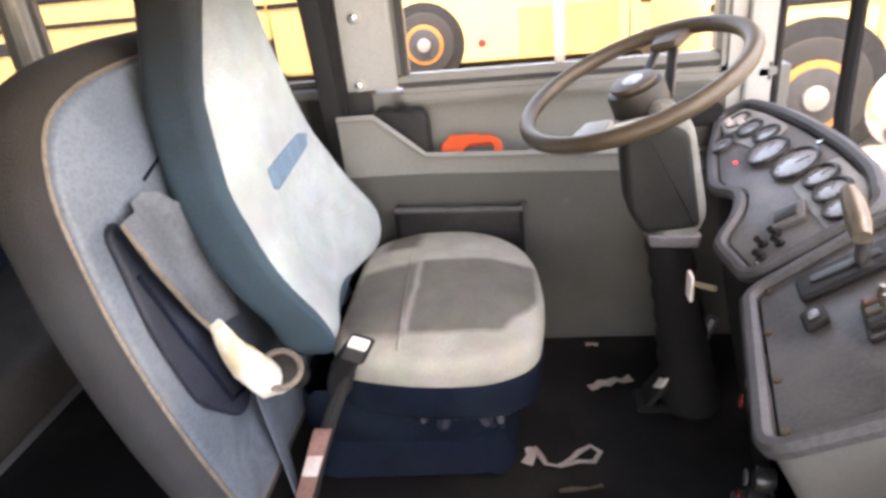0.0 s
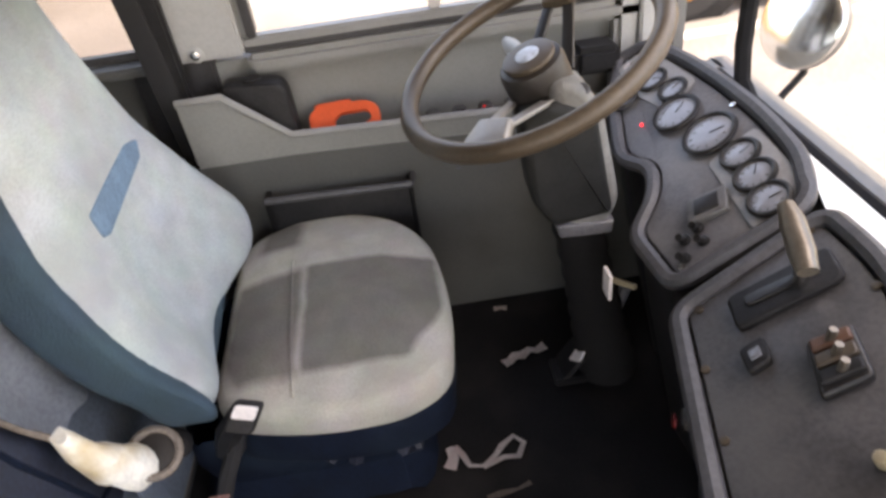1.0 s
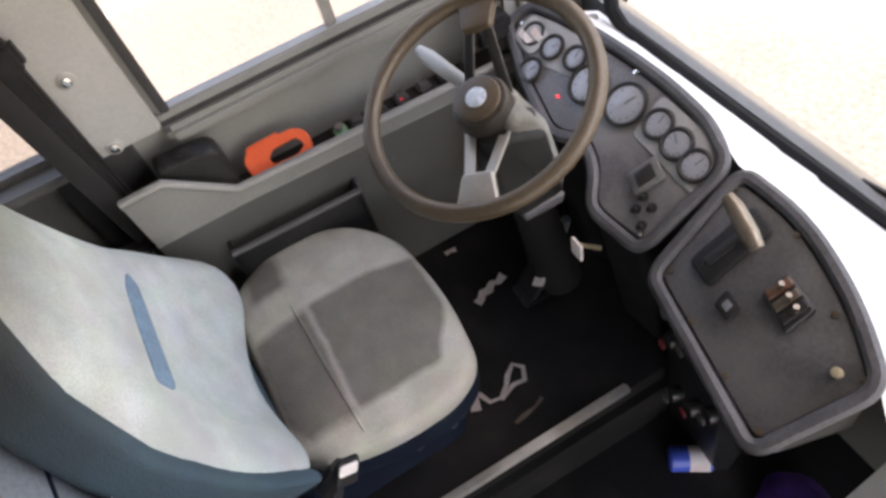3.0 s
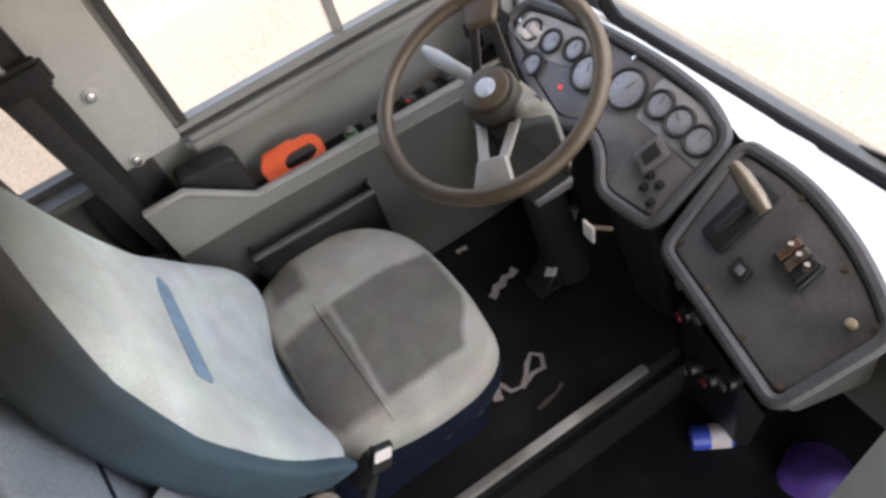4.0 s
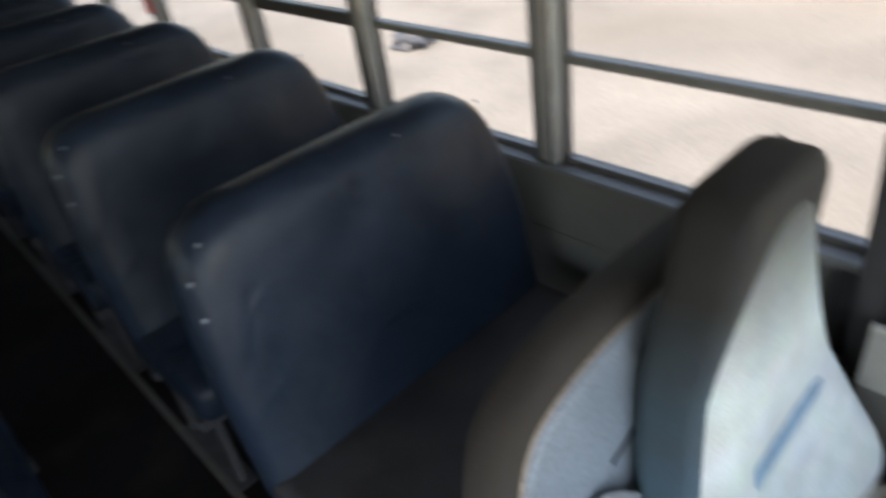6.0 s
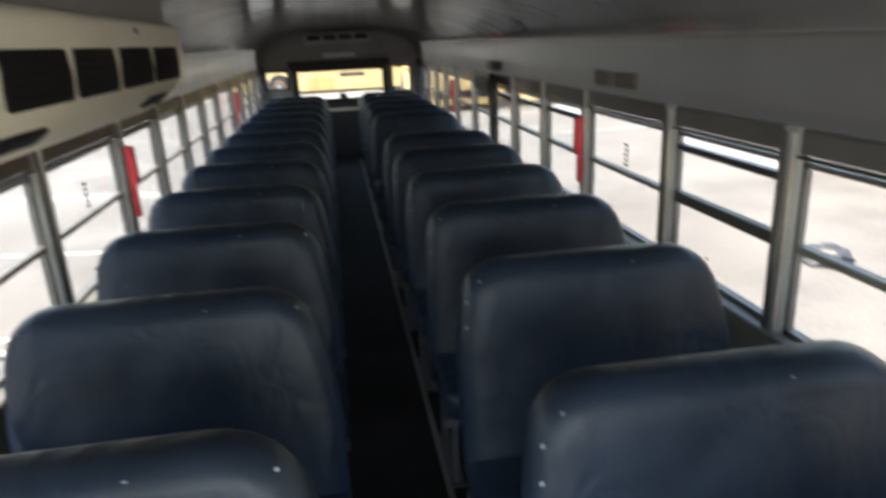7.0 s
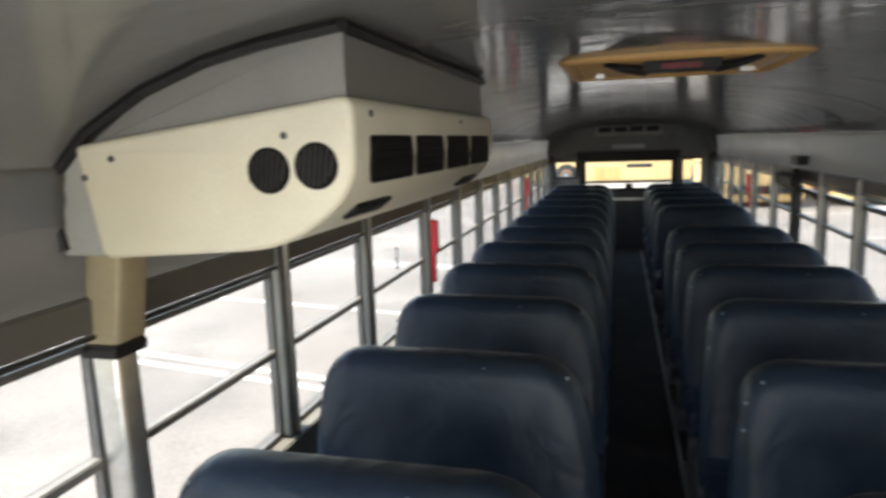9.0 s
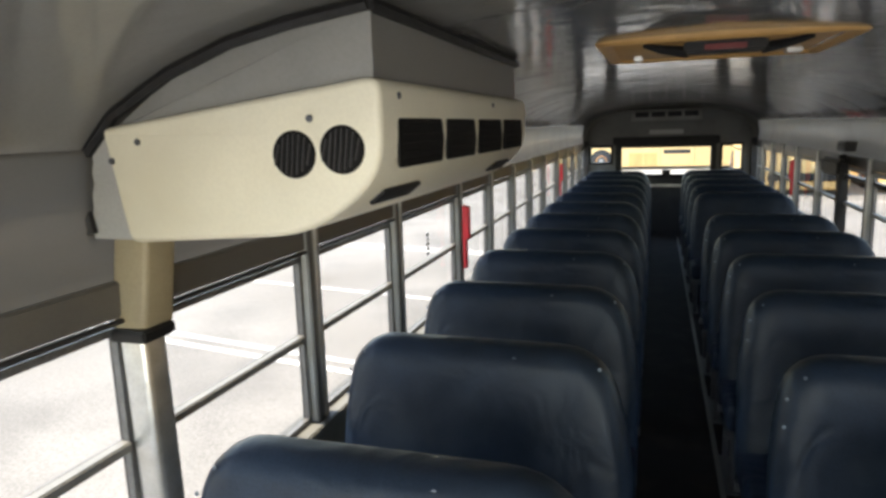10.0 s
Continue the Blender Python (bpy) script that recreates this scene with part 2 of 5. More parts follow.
def fabric(name, base, dark, lines):
    """Woven upholstery; `lines` gives darker patches as (axis, from, to, axis, from, to) boxes in object space."""
    m = mat(name, base, 0.9, vary=0.12, scale=17, bump=0.8, fine=300, stain=[c * 0.77 for c in base], stain_scale=7, crease=0.2)
    n, l = m.node_tree.nodes, m.node_tree.links
    b = n["Principled BSDF"]
    src = b.inputs["Base Color"].links[0].from_socket
    tc = n.new("ShaderNodeTexCoord")
    wob = n.new("ShaderNodeTexNoise")
    wob.inputs["Scale"].default_value, wob.inputs["Detail"].default_value = 16, 7
    l.new(tc.outputs["Object"], wob.inputs["Vector"])
    off = n.new("ShaderNodeVectorMath")
    off.operation = "MULTIPLY_ADD"
    l.new(wob.outputs["Color"], off.inputs[0])
    off.inputs[1].default_value = (0.016, 0.016, 0.016)
    l.new(tc.outputs["Object"], off.inputs[2])
    sep = n.new("ShaderNodeSeparateXYZ")
    l.new(off.outputs[0], sep.inputs[0])
    total = None
    for box in lines:
        term = None
        for k, (axis, a, c, soft) in enumerate(box):
            for v, sign in ((a - 0.009, 1), (c - 0.009, -1)):
                r = n.new("ShaderNodeMapRange")
                r.inputs["From Min"].default_value, r.inputs["From Max"].default_value = (v - soft, v + soft) if sign > 0 else (v + soft, v - soft)
                if isinstance(axis, tuple):
                    d = n.new("ShaderNodeVectorMath")
                    d.operation = "DOT_PRODUCT"
                    l.new(off.outputs[0], d.inputs[0])
                    d.inputs[1].default_value = axis
                    l.new(d.outputs["Value"], r.inputs["Value"])
                else:
                    l.new(sep.outputs[axis], r.inputs["Value"])
                if term is None:
                    term = r.outputs["Result"]
                else:
                    mu = n.new("ShaderNodeMath")
                    mu.operation = "MULTIPLY"
                    l.new(term, mu.inputs[0])
                    l.new(r.outputs["Result"], mu.inputs[1])
                    term = mu.outputs[0]
        if total is None:
            total = term
        else:
            mx = n.new("ShaderNodeMath")
            mx.operation = "MAXIMUM"
            l.new(total, mx.inputs[0])
            l.new(term, mx.inputs[1])
            total = mx.outputs[0]
    if total is not None:
        sm = n.new("ShaderNodeMix")
        sm.data_type = "RGBA"
        l.new(total, sm.inputs["Factor"])
        l.new(src, sm.inputs["A"])
        dark_mix = n.new("ShaderNodeMix")
        dark_mix.data_type, dark_mix.blend_type = "RGBA", "MULTIPLY"
        dark_mix.inputs["Factor"].default_value = 1.0
        l.new(src, dark_mix.inputs["A"])
        dark_mix.inputs["B"].default_value = (*[d / c for d, c in zip(dark, base)], 1)
        l.new(dark_mix.outputs["Result"], sm.inputs["B"])
        mu = n.new("ShaderNodeMix")
        mu.data_type, mu.blend_type = "RGBA", "MULTIPLY"
        mu.inputs["Factor"].default_value = 0.2
        l.new(sm.outputs["Result"], mu.inputs["A"])
        l.new(wob.outputs["Color"], mu.inputs["B"])
        l.new(mu.outputs["Result"], b.inputs["Base Color"])
    return m


def glass_mat(name, tint):
    m = bpy.data.materials.new(name)
    m.use_nodes = True
    n, l = m.node_tree.nodes, m.node_tree.links
    n.remove(n["Principled BSDF"])
    tr, gl, mx, lw, pw = (n.new("ShaderNode" + k) for k in ("BsdfTransparent", "BsdfGlossy", "MixShader", "LayerWeight", "Math"))
    tr.inputs["Color"].default_value = (*tint, 1)
    gl.inputs["Roughness"].default_value = 0.03
    pw.operation, pw.inputs[1].default_value = "POWER", 8.0
    l.new(lw.outputs["Facing"], pw.inputs[0])
    l.new(pw.outputs[0], mx.inputs["Fac"])
    l.new(tr.outputs[0], mx.inputs[1])
    l.new(gl.outputs[0], mx.inputs[2])
    l.new(mx.outputs[0], n["Material Output"].inputs["Surface"])
    return m


M["glass"] = glass_mat("window_glass", (0.96, 0.97, 0.96))
M["glass_tint"] = glass_mat("tinted_window_glass", (0.75, 0.74, 0.72))


def lamp_mat(name, color, strength):
    m = bpy.data.materials.new(name)
    m.use_nodes = True
    b = m.node_tree.nodes["Principled BSDF"]
    b.inputs["Base Color"].default_value = (*color, 1)
    b.inputs["Emission Color"].default_value = (*color, 1)
    b.inputs["Emission Strength"].default_value = strength
    return m


M["red_lamp"] = lamp_mat("red_lamp", (1, 0.02, 0.03), 0.7)
M["red_dim"] = lamp_mat("red_dim", (0.8, 0.02, 0.02), 0.12)


# ---- mesh helpers ----
def part(name, bm, material, parent=None, label="", smooth=True):
    me = bpy.data.meshes.new(name)
    bmesh.ops.recalc_face_normals(bm, faces=bm.faces)
    for f in bm.faces:
        f.smooth = smooth
    bm.to_mesh(me)
    bm.free()
    if smooth:
        me.set_sharp_from_angle(angle=radians(38))
    ob = new(name, me)
    for one in material if isinstance(material, (list, tuple)) else [material]:
        me.materials.append(M[one] if isinstance(one, str) else one)
    if parent:
        ob.parent = parent
    if label:
        ob["label"] = label
    return ob


def thing(name, label, category, group="", kind="", at=(0, 0, 0)):
    ob = new(name)
    ob.location = at
    ob.empty_display_size = 0.05
    return tagged(ob, label, category, group, kind)


def box(x0, x1, y0, y1, z0, z1, bevel=0.0, bm=None):
    own = bmesh.new()
    bmesh.ops.create_cube(own, size=1, matrix=Matrix.LocRotScale(((x0 + x1) / 2, (y0 + y1) / 2, (z0 + z1) / 2), None, (abs(x1 - x0), abs(y1 - y0), abs(z1 - z0))))
    if bevel:
        bmesh.ops.bevel(own, geom=own.edges[:], offset=bevel, segments=2, affect="EDGES", clamp_overlap=True)
    return join(bm, own)


def join(bm, own, m=None):
    if m is not None:
        own.transform(m)
    if bm is None:
        return own
    tmp = bpy.data.meshes.new("tmp")
    own.to_mesh(tmp)
    own.free()
    bm.from_mesh(tmp)
    bpy.data.meshes.remove(tmp)
    return bm


def rod(points, radius, sides=10, bm=None, closed=False):
    """A round bar along points; radius may be a list."""
    bm = bm or bmesh.new()
    pts = [Vector(p) for p in points]
    n = len(pts)
    rad = radius if isinstance(radius, (list, tuple)) else [radius] * n
    rings, up = [], None
    for i, p in enumerate(pts):
        a = pts[(i - 1) % n] if closed or i else p
        b = pts[(i + 1) % n] if closed or i < n - 1 else p
        d = (b - a).normalized()
        if up is None:
            up = Vector((0, 0, 1)) if abs(d.z) < 0.9 else Vector((1, 0, 0))
        s = d.cross(up).normalized()
        up = s.cross(d).normalized()
        rings.append([bm.verts.new(p + rad[i] * (math.cos(t) * s + math.sin(t) * up)) for t in (2 * math.pi * k / sides for k in range(sides))])
    for i in range(n if closed else n - 1):
        a, b = rings[i], rings[(i + 1) % n]
        for k in range(sides):
            bm.faces.new((a[k], a[(k + 1) % sides], b[(k + 1) % sides], b[k]))
    if not closed:
        bm.faces.new(rings[0])
        bm.faces.new(rings[-1][::-1])
    return bm


def rounded(corners, radius, steps=5):
    """A closed outline through 2D corners, each rounded; a corner may bring its own radius as a third value."""
    out, n = [], len(corners)
    for i in range(n):
        p, q, r = (Vector(corners[j % n][:2]) for j in (i - 1, i, i + 1))
        rad = corners[i][2] if len(corners[i]) > 2 else radius
        a, b = (p - q), (r - q)
        d = min(rad, a.length * 0.49, b.length * 0.49)
        a, b = q + a.normalized() * d, q + b.normalized() * d
        for k in range(steps + 1):
            t = k / steps
            out.append((1 - t) ** 2 * a + 2 * t * (1 - t) * q + t * t * b)
    return out


def inset(outline, d):
    n, out = len(outline), []
    area = sum(outline[i - 1].cross(outline[i]) for i in range(n))
    sign = 1 if area > 0 else -1
    for i in range(n):
        a, b = outline[i] - outline[i - 1], outline[(i + 1) % n] - outline[i]
        t = a.normalized() + b.normalized()
        t = t.normalized() if t.length > 1e-6 else Vector((1, 0))
        out.append(outline[i] + d * sign * Vector((-t.y, t.x)))
    return out


def pad(outline, thick, edge=0.01, puff=0.0, place=None, back_edge=None, bm=None, steps=3):
    """A slab on a 2D outline, from w = 0 to w = thick, with rounded rims and a puffed face. place(u, v, w) puts it into the world."""
    bm = bm or bmesh.new()
    place = place or (lambda u, v, w: (u, v, w))
    back_edge = edge if back_edge is None else back_edge
    rows = []
    for k in range(steps + 1):
        a = math.pi / 2 * k / steps
        rows.append((inset(outline, back_edge * (1 - math.sin(a))), back_edge * (1 - math.cos(a))))
    for k in range(steps + 1):
        a = math.pi / 2 * k / steps
        rows.append((inset(outline, edge * (1 - math.cos(a))), thick - edge + edge * math.sin(a)))
    c = sum(outline, Vector((0, 0))) / len(outline)
    for f in (0.8, 0.5, 0.2) if puff else ():
        rim = inset(outline, edge)
        rows.append(([c + (p - c) * f for p in rim], thick + puff * (1 - f * f)))
    rings = [[bm.verts.new(place(p.x, p.y, w)) for p in ring] for ring, w in rows]
    n = len(outline)
    for a, b in zip(rings, rings[1:]):
        for k in range(n):
            bm.faces.new((a[k], a[(k + 1) % n], b[(k + 1) % n], b[k]))
    bm.faces.new(rings[0][::-1])
    bm.faces.new(rings[-1])
    return bm


def disc(center, normal, radius, depth, edge=0.002, sides=24, bm=None):
    """A short round post along normal, with a rounded rim."""
    turn = Vector(normal).to_track_quat("Z", "Y").to_matrix().to_4x4()
    outline = [Vector((radius * math.cos(t), radius * math.sin(t))) for t in (2 * math.pi * k / sides for k in range(sides))]
    own = pad(outline, depth, edge, steps=2)
    return join(bm, own, Matrix.Translation(center) @ turn)


def ring(center, normal, radius, tube, sides=28, minor=8, bm=None):
    turn = Matrix.Translation(center) @ Vector(normal).to_track_quat("Z", "Y").to_matrix().to_4x4()
    own = rod([(radius * math.cos(t), radius * math.sin(t), 0) for t in (2 * math.pi * k / sides for k in range(sides))], tube, minor, closed=True)
    return join(bm, own, turn)


# ---- measures of the coach ----
R = 1.13            # inner half width at the windows
PITCH = 0.70        # window bay and seat row
P1 = 0.961          # first window post behind the driver
SILL, RAIL, HEAD = 0.668, 0.939, 1.205
TOP = 1.275         # upper edge of the window header
EAVE = 1.525        # where the ribbed panel meets the ceiling
REAR, FRONT = 9.65, -1.0
POSTS = [P1 + PITCH * k + 0.178 * ((k > 2) + (k > 7)) for k in range(12)]  # the emergency windows are wider


# ---- structure ----
def structure(name, bm, material, label, smooth=True, parent=None):
    return tagged(part(name, bm, material, parent, "", smooth), label, "", "", "structure")


bm = box(-R - 0.06, R + 0.06, 0.36, REAR, -0.06, 0.0)
box(0.41, R + 0.06, FRONT, 0.36, -0.06, 0.0, bm=bm)
structure("floor", bm, "rubber_floor", "black ribbed rubber bus floor, scuffed and dusty", False)
bm = box(-R - 0.06, 0.41, FRONT, 0.36, -0.3, -0.24)
step = structure("floor_step", bm, "rubber_floor", "lower black rubber step floor at the entrance", False)
part("riser", box(0.39, 0.41, FRONT, 0.36, -0.24, -0.06), "rubber_floor", step, smooth=False)
part("riser", box(-R, 0.39, 0.36, 0.38, -0.24, -0.06), "rubber_floor", step, smooth=False)
structure("trim_step_edge", box(0.402, 0.426, -0.557, 0.35, 0.0, 0.01, 0.004), "aluminium", "aluminium nosing along the driver platform edge")
structure("trim_aisle", box(0.148, 0.17, 0.38, 9.3, 0.0, 0.008, 0.003), "rail_grey", "dull metal strip along the aisle floor")

for side, nm in ((1, "driver"), (-1, "door")):
    y0 = 0.17 if side > 0 else 0.36
    x0, x1 = (R, R + 0.06) if side > 0 else (-R - 0.06, -R)
    structure("wall_lower_" + nm, box(x0, x1, y0, REAR, -0.3, SILL - 0.02), "panel_grey", "grey painted metal wall panel under the windows", False)
    s0, s1 = (R - 0.045, R + 0.06) if side > 0 else (-R - 0.06, -R + 0.045)
    structure("trim_sill_" + nm, box(s0, s1, y0, REAR, SILL - 0.02, SILL, 0.004), "panel_grey", "grey metal window sill ledge")
    t0, t1 = (R - 0.005, R) if side > 0 else (-R, -R + 0.005)
    structure("trim_panel_" + nm, box(t0, t1, y0 + 0.12, REAR, 0.435, 0.45, 0.002), "panel_grey", "pressed seam along the lower wall panel")
    structure("baseboard_" + nm, box(side * (R - 0.03), side * R, y0 + 0.2, REAR, 0, 0.09, 0.006), "rubber_floor", "black rubber cove skirting")
    # header over the windows and the ribbed panel above it
    structure("trim_header_" + nm, box(side * (R - 0.012), side * (R + 0.05), FRONT, REAR, HEAD, TOP, 0.004), "header_grey", "grey header rail over the windows")
    structure("trim_gasket_" + nm, box(side * (R - 0.018), side * (R - 0.002), y0, REAR, HEAD - 0.012, HEAD - 0.002, 0.002), "dark_metal", "dark seal strip under the window header")
    bm = bmesh.new()
    prof = []
    for k in range(13):
        z = TOP + (EAVE - TOP) * k / 12
        x = R + 0.002 + 0.012 * math.sin(math.pi * min(1, k / 9)) - (0.006 * max(0, (k - 9) / 3))
        prof.append((side * (x - (0.004 if k % 2 else 0.0)), z))
    rows = [[bm.verts.new((x, y, z)) for x, z in prof] for y in (FRONT, REAR)]
    for k in range(len(prof) - 1):
        bm.faces.new((rows[0][k], rows[0][k + 1], rows[1][k + 1], rows[1][k]))
    bmesh.ops.solidify(bm, geom=bm.faces[:], thickness=0.03)
    structure("wall_upper_" + nm, bm, "rib_grey", "ribbed grey metal panel between windows and ceiling")

bm = bmesh.new()
prof = [(1.135, EAVE - 0.003), (1.1, 1.566), (1.05, 1.602), (0.98, 1.642), (0.9, 1.676), (0.8, 1.706), (0.7, 1.727), (0.55, 1.75), (0.4, 1.766), (0.2, 1.778), (0, 1.782)]
prof = prof + [(-x, z) for x, z in prof[-2::-1]]
inner = [[bm.verts.new((x, y, z)) for x, z in prof] for y in (FRONT - 0.05, REAR + 0.06)]
outer = [[bm.verts.new((x * 1.05, y, z + 0.05)) for x, z in prof] for y in (FRONT - 0.05, REAR + 0.06)]
for k in range(len(prof) - 1):
    for r in (inner, outer):
        bm.faces.new((r[0][k], r[0][k + 1], r[1][k + 1], r[1][k]))
for y in range(1, 14):
    # roof bows: flat straps across the ceiling
    yy = P1 - 0.365 + PITCH * y
    if yy > REAR - 0.1:
        continue
    a = [[bm.verts.new((x * 0.998, yy + d, z - 0.0006)) for x, z in prof] for d in (-0.022, 0.022)]
    for k in range(len(prof) - 1):
        bm.faces.new((a[0][k], a[0][k + 1], a[1][k + 1], a[1][k]))
structure("ceiling", bm, "ceiling_grey", "glossy grey painted metal ceiling with roof bows")


# ---- windows of the coach ----
count = 0


def window(x, y0, y1, side, thick_rail=False, open_top=False):
    """A split-sash window in the side wall between two posts."""
    global count
    count += 1
    w = thing("window_%d" % count, "split sash coach window in an aluminium frame", "", "", "structure", at=(x, (y0 + y1) / 2, SILL))
    h, d = HEAD - SILL - 0.02, (y1 - y0) / 2
    f = 0.016
    bm = box(-0.01, 0.01, -d, -d + f, 0.0, h)
    box(-0.01, 0.01, d - f, d, 0.0, h, bm=bm)
    box(-0.01, 0.01, -d, d, 0.0, f, bm=bm)
    box(-0.01, 0.01, -d, d, h - f, h, bm=bm)
    part("window_frame", bm, "frame_grey", w, smooth=False)
    zr = RAIL - SILL
    t = 0.02 if thick_rail else 0.011
    part("window_rail", box(-0.018, 0.016, -d + f, d - f, zr - t, zr + t, 0.003), "rail_grey" if not thick_rail else "dark_metal", w)
    part("pane", box(0.004, 0.007, -d + f, d - f, f, zr - t), "glass_tint", w, smooth=False).visible_shadow = False
    top = h - f
    if open_top:
        part("dropped_rail", box(-0.018, 0.016, -d + f, d - f, h - 0.07, h - 0.045, 0.003), "dark_metal", w)
        top = h - 0.07
    part("pane", box(0.004, 0.007, -d + f, d - f, zr + t, top), "glass_tint", w, smooth=False).visible_shadow = False
    if side < 0:
        w.rotation_euler = (0, 0, math.pi)
    return w


def post(x, y, side, wide=0.034):
    p = thing("window_post", "grey aluminium window post with a bright edge", "", "", "structure", at=(x, y, 0))
    bm = box(-0.02, 0.018, -wide, wide, SILL, TOP + 0.005, 0.005)
    part("column", bm, "pillar_grey", p)
    part("bright_edge", box(-0.027, -0.019, -wide + 0.008, -0.006, SILL, TOP - 0.01, 0.002), "aluminium", p, "bright aluminium strip")
    part("seal", box(-0.026, -0.019, 0.012, wide + 0.002, SILL, TOP - 0.01, 0.002), "frame_grey", p, "dark rubber seal")
    bm = bmesh.new()
    for z in (0.78, 1.13):
        disc((-0.019, -0.012, z), (-1, 0, 0), 0.007, 0.004, 0.0015, 10, bm)
    part("screw", bm, "chrome", p)
    if side < 0:
        p.rotation_euler = (0, 0, math.pi)
    return p


def red_handle(x, y, side):
    """A red emergency latch bar on a window post."""
    h = thing("emergency_latch", "red emergency window latch bar on the post", "latch", "emergency latches", at=(x - side * 0.035, y, 0))
    part("bar", pad(rounded([(-0.017, 0), (0.017, 0), (0.017, 0.335), (-0.017, 0.335)], 0.012), 0.022, 0.006, place=lambda u, v, w: (-side * w, u, 0.815 + v)), "red_handle", h)
    part("lever", pad(rounded([(-0.024, 0), (0.024, 0), (0.02, 0.17), (-0.02, 0.17)], 0.015), 0.018, 0.006, place=lambda u, v, w: (-side * (0.02 + w), u, 0.975 + v)), "red_handle", h)


HALF = 0.034
for k, y in enumerate(POSTS):
    for side in (1, -1):
        post(side * R, y, side, HALF)
for side in (1, -1):
    starts = [0.2 if side > 0 else 0.4] + [p + HALF for p in POSTS]
    ends = [p - HALF for p in POSTS] + [REAR - 0.09]
    for k, (a, b) in enumerate(zip(starts, ends)):
        w = window(side * (R + 0.012), a, b, side, side > 0 and k == 2, side > 0 and k in (2, 4, 5, 6))
        if k == 3:
            bm = bmesh.new()
            for j in range(5):
                box(0.001, 0.003, -0.02, 0.02 - 0.008 * (j % 2), 0.3 + 0.022 * j, 0.312 + 0.022 * j, bm=bm)
            part("sticker", bm, "steel_leg", w, "small sticker with dark lines", False)
for k in (3, 8):
    for side in (1, -1):
        red_handle(side * R, POSTS[k] - 0.01, side)
# side emergency exit posts on the driver's side
ex = thing("emergency_exit", "dark framed side emergency exit with a box over it", "", "", "structure", at=(R, 5.26, 0))
part("door_post", box(-0.045, 0.02, -0.035, 0.035, 0.1, TOP, 0.006), "black_plastic", ex)
part("buzzer_box", box(-0.115, -0.045, -0.28, 0.22, 1.14, 1.255, 0.02), "black_plastic", ex, "black plastic box over the exit")
part("sign", box(-0.06, 0.02, -0.2, 0.02, 1.305, 1.37, 0.006), "dark_metal", ex)

# ---- rear wall ----
structure("wall_rear_lower", box(-1.2, 1.2, REAR, REAR + 0.06, -0.3, 0.82), "dark_wall", "dark lower rear wall", False)
bm = bmesh.new()
for x0, x1, z0, z1 in ((-1.2, -1.02, 0.82, TOP), (-0.75, -0.6, 0.82, TOP), (0.56, 0.71, 0.82, TOP), (0.94, 1.2, 0.82, TOP), (-1.02, -0.75, 0.82, 1.0), (-1.02, -0.75, 1.21, TOP), (0.71, 0.94, 0.82, 0.9), (0.71, 0.94, 1.21, TOP), (-0.6, 0.56, 1.195, TOP), (-1.2, 1.2, TOP, 1.83)):
    box(x0, x1, REAR, REAR + 0.06, z0, z1, bm=bm)
structure("wall_rear", bm, "panel_grey", "grey rear wall of the bus with an emergency window", False)
rw = thing("window_rear", "wide rear emergency window in a dark frame", "", "", "structure", at=(0, REAR, 0))
bm = box(-0.72, 0.67, -0.05, -0.002, 1.235, 1.345, 0.01)
for x0, x1, z0, z1 in ((-0.68, -0.6, 0.78, 1.195), (0.56, 0.63, 0.78, 1.195), (-0.6, 0.56, 0.78, 0.83), (-0.68, 0.63, 1.195, 1.235)):
    box(x0, x1, -0.03, -0.002, z0, z1, 0.005, bm)
part("window_frame", bm, "black_plastic", rw)
part("window_sill", box(-0.22, 0.2, -0.06, -0.03, 0.655, 0.69, 0.004), "aluminium", rw)
part("latch", box(-0.06, 0.05, -0.07, -0.03, 0.83, 0.89, 0.008), "black_plastic", rw)
for x0, x1, z0, z1 in ((-0.6, 0.56, 0.83, 1.195), (-1.02, -0.75, 1.0, 1.21), (0.71, 0.94, 0.9, 1.21)):
    part("pane", box(x0, x1, 0.02, 0.024, z0, z1), "glass", rw, smooth=False).visible_shadow = False
for x0, x1, z0, z1 in ((-1.02, -0.75, 1.0, 1.21), (0.71, 0.94, 0.9, 1.21)):
    bm = bmesh.new()
    for a, b, c, d in ((x0 - 0.03, x0, z0 - 0.03, z1 + 0.03), (x1, x1 + 0.03, z0 - 0.03, z1 + 0.03), (x0, x1, z0 - 0.03, z0), (x0, x1, z1, z1 + 0.03)):
        box(a, b, -0.02, -0.002, c, d, 0.003, bm)
    part("side_frame", bm, "black_plastic", rw)
for s in (-1, 1):
    structure("trim_rear_post_%s" % ("left" if s < 0 else "right"), box(s * 1.05, s * 1.13, REAR - 0.06, REAR, 0.3, 1.3, 0.01), "dark_metal", "dark corner post beside the rear wall")
bm = bmesh.new()
arch = [(-1.1, 1.3), (-1.07, 1.45), (-0.98, 1.56), (-0.84, 1.64), (-0.62, 1.7), (-0.3, 1.735), (0, 1.742), (0.3, 1.735), (0.62, 1.7), (0.84, 1.64), (0.98, 1.56), (1.07, 1.45), (1.1, 1.3)]
rod([(x, REAR - 0.02, z) for x, z in arch], 0.022, 8, bm)
structure("trim_rear_arch", bm, "rib_grey", "rounded grey trim arch over the rear wall")
rv = thing("rear_air_vent", "grey ceiling air outlet with four dark louvres", "air vent", at=(-0.02, REAR - 0.03, 1.63))
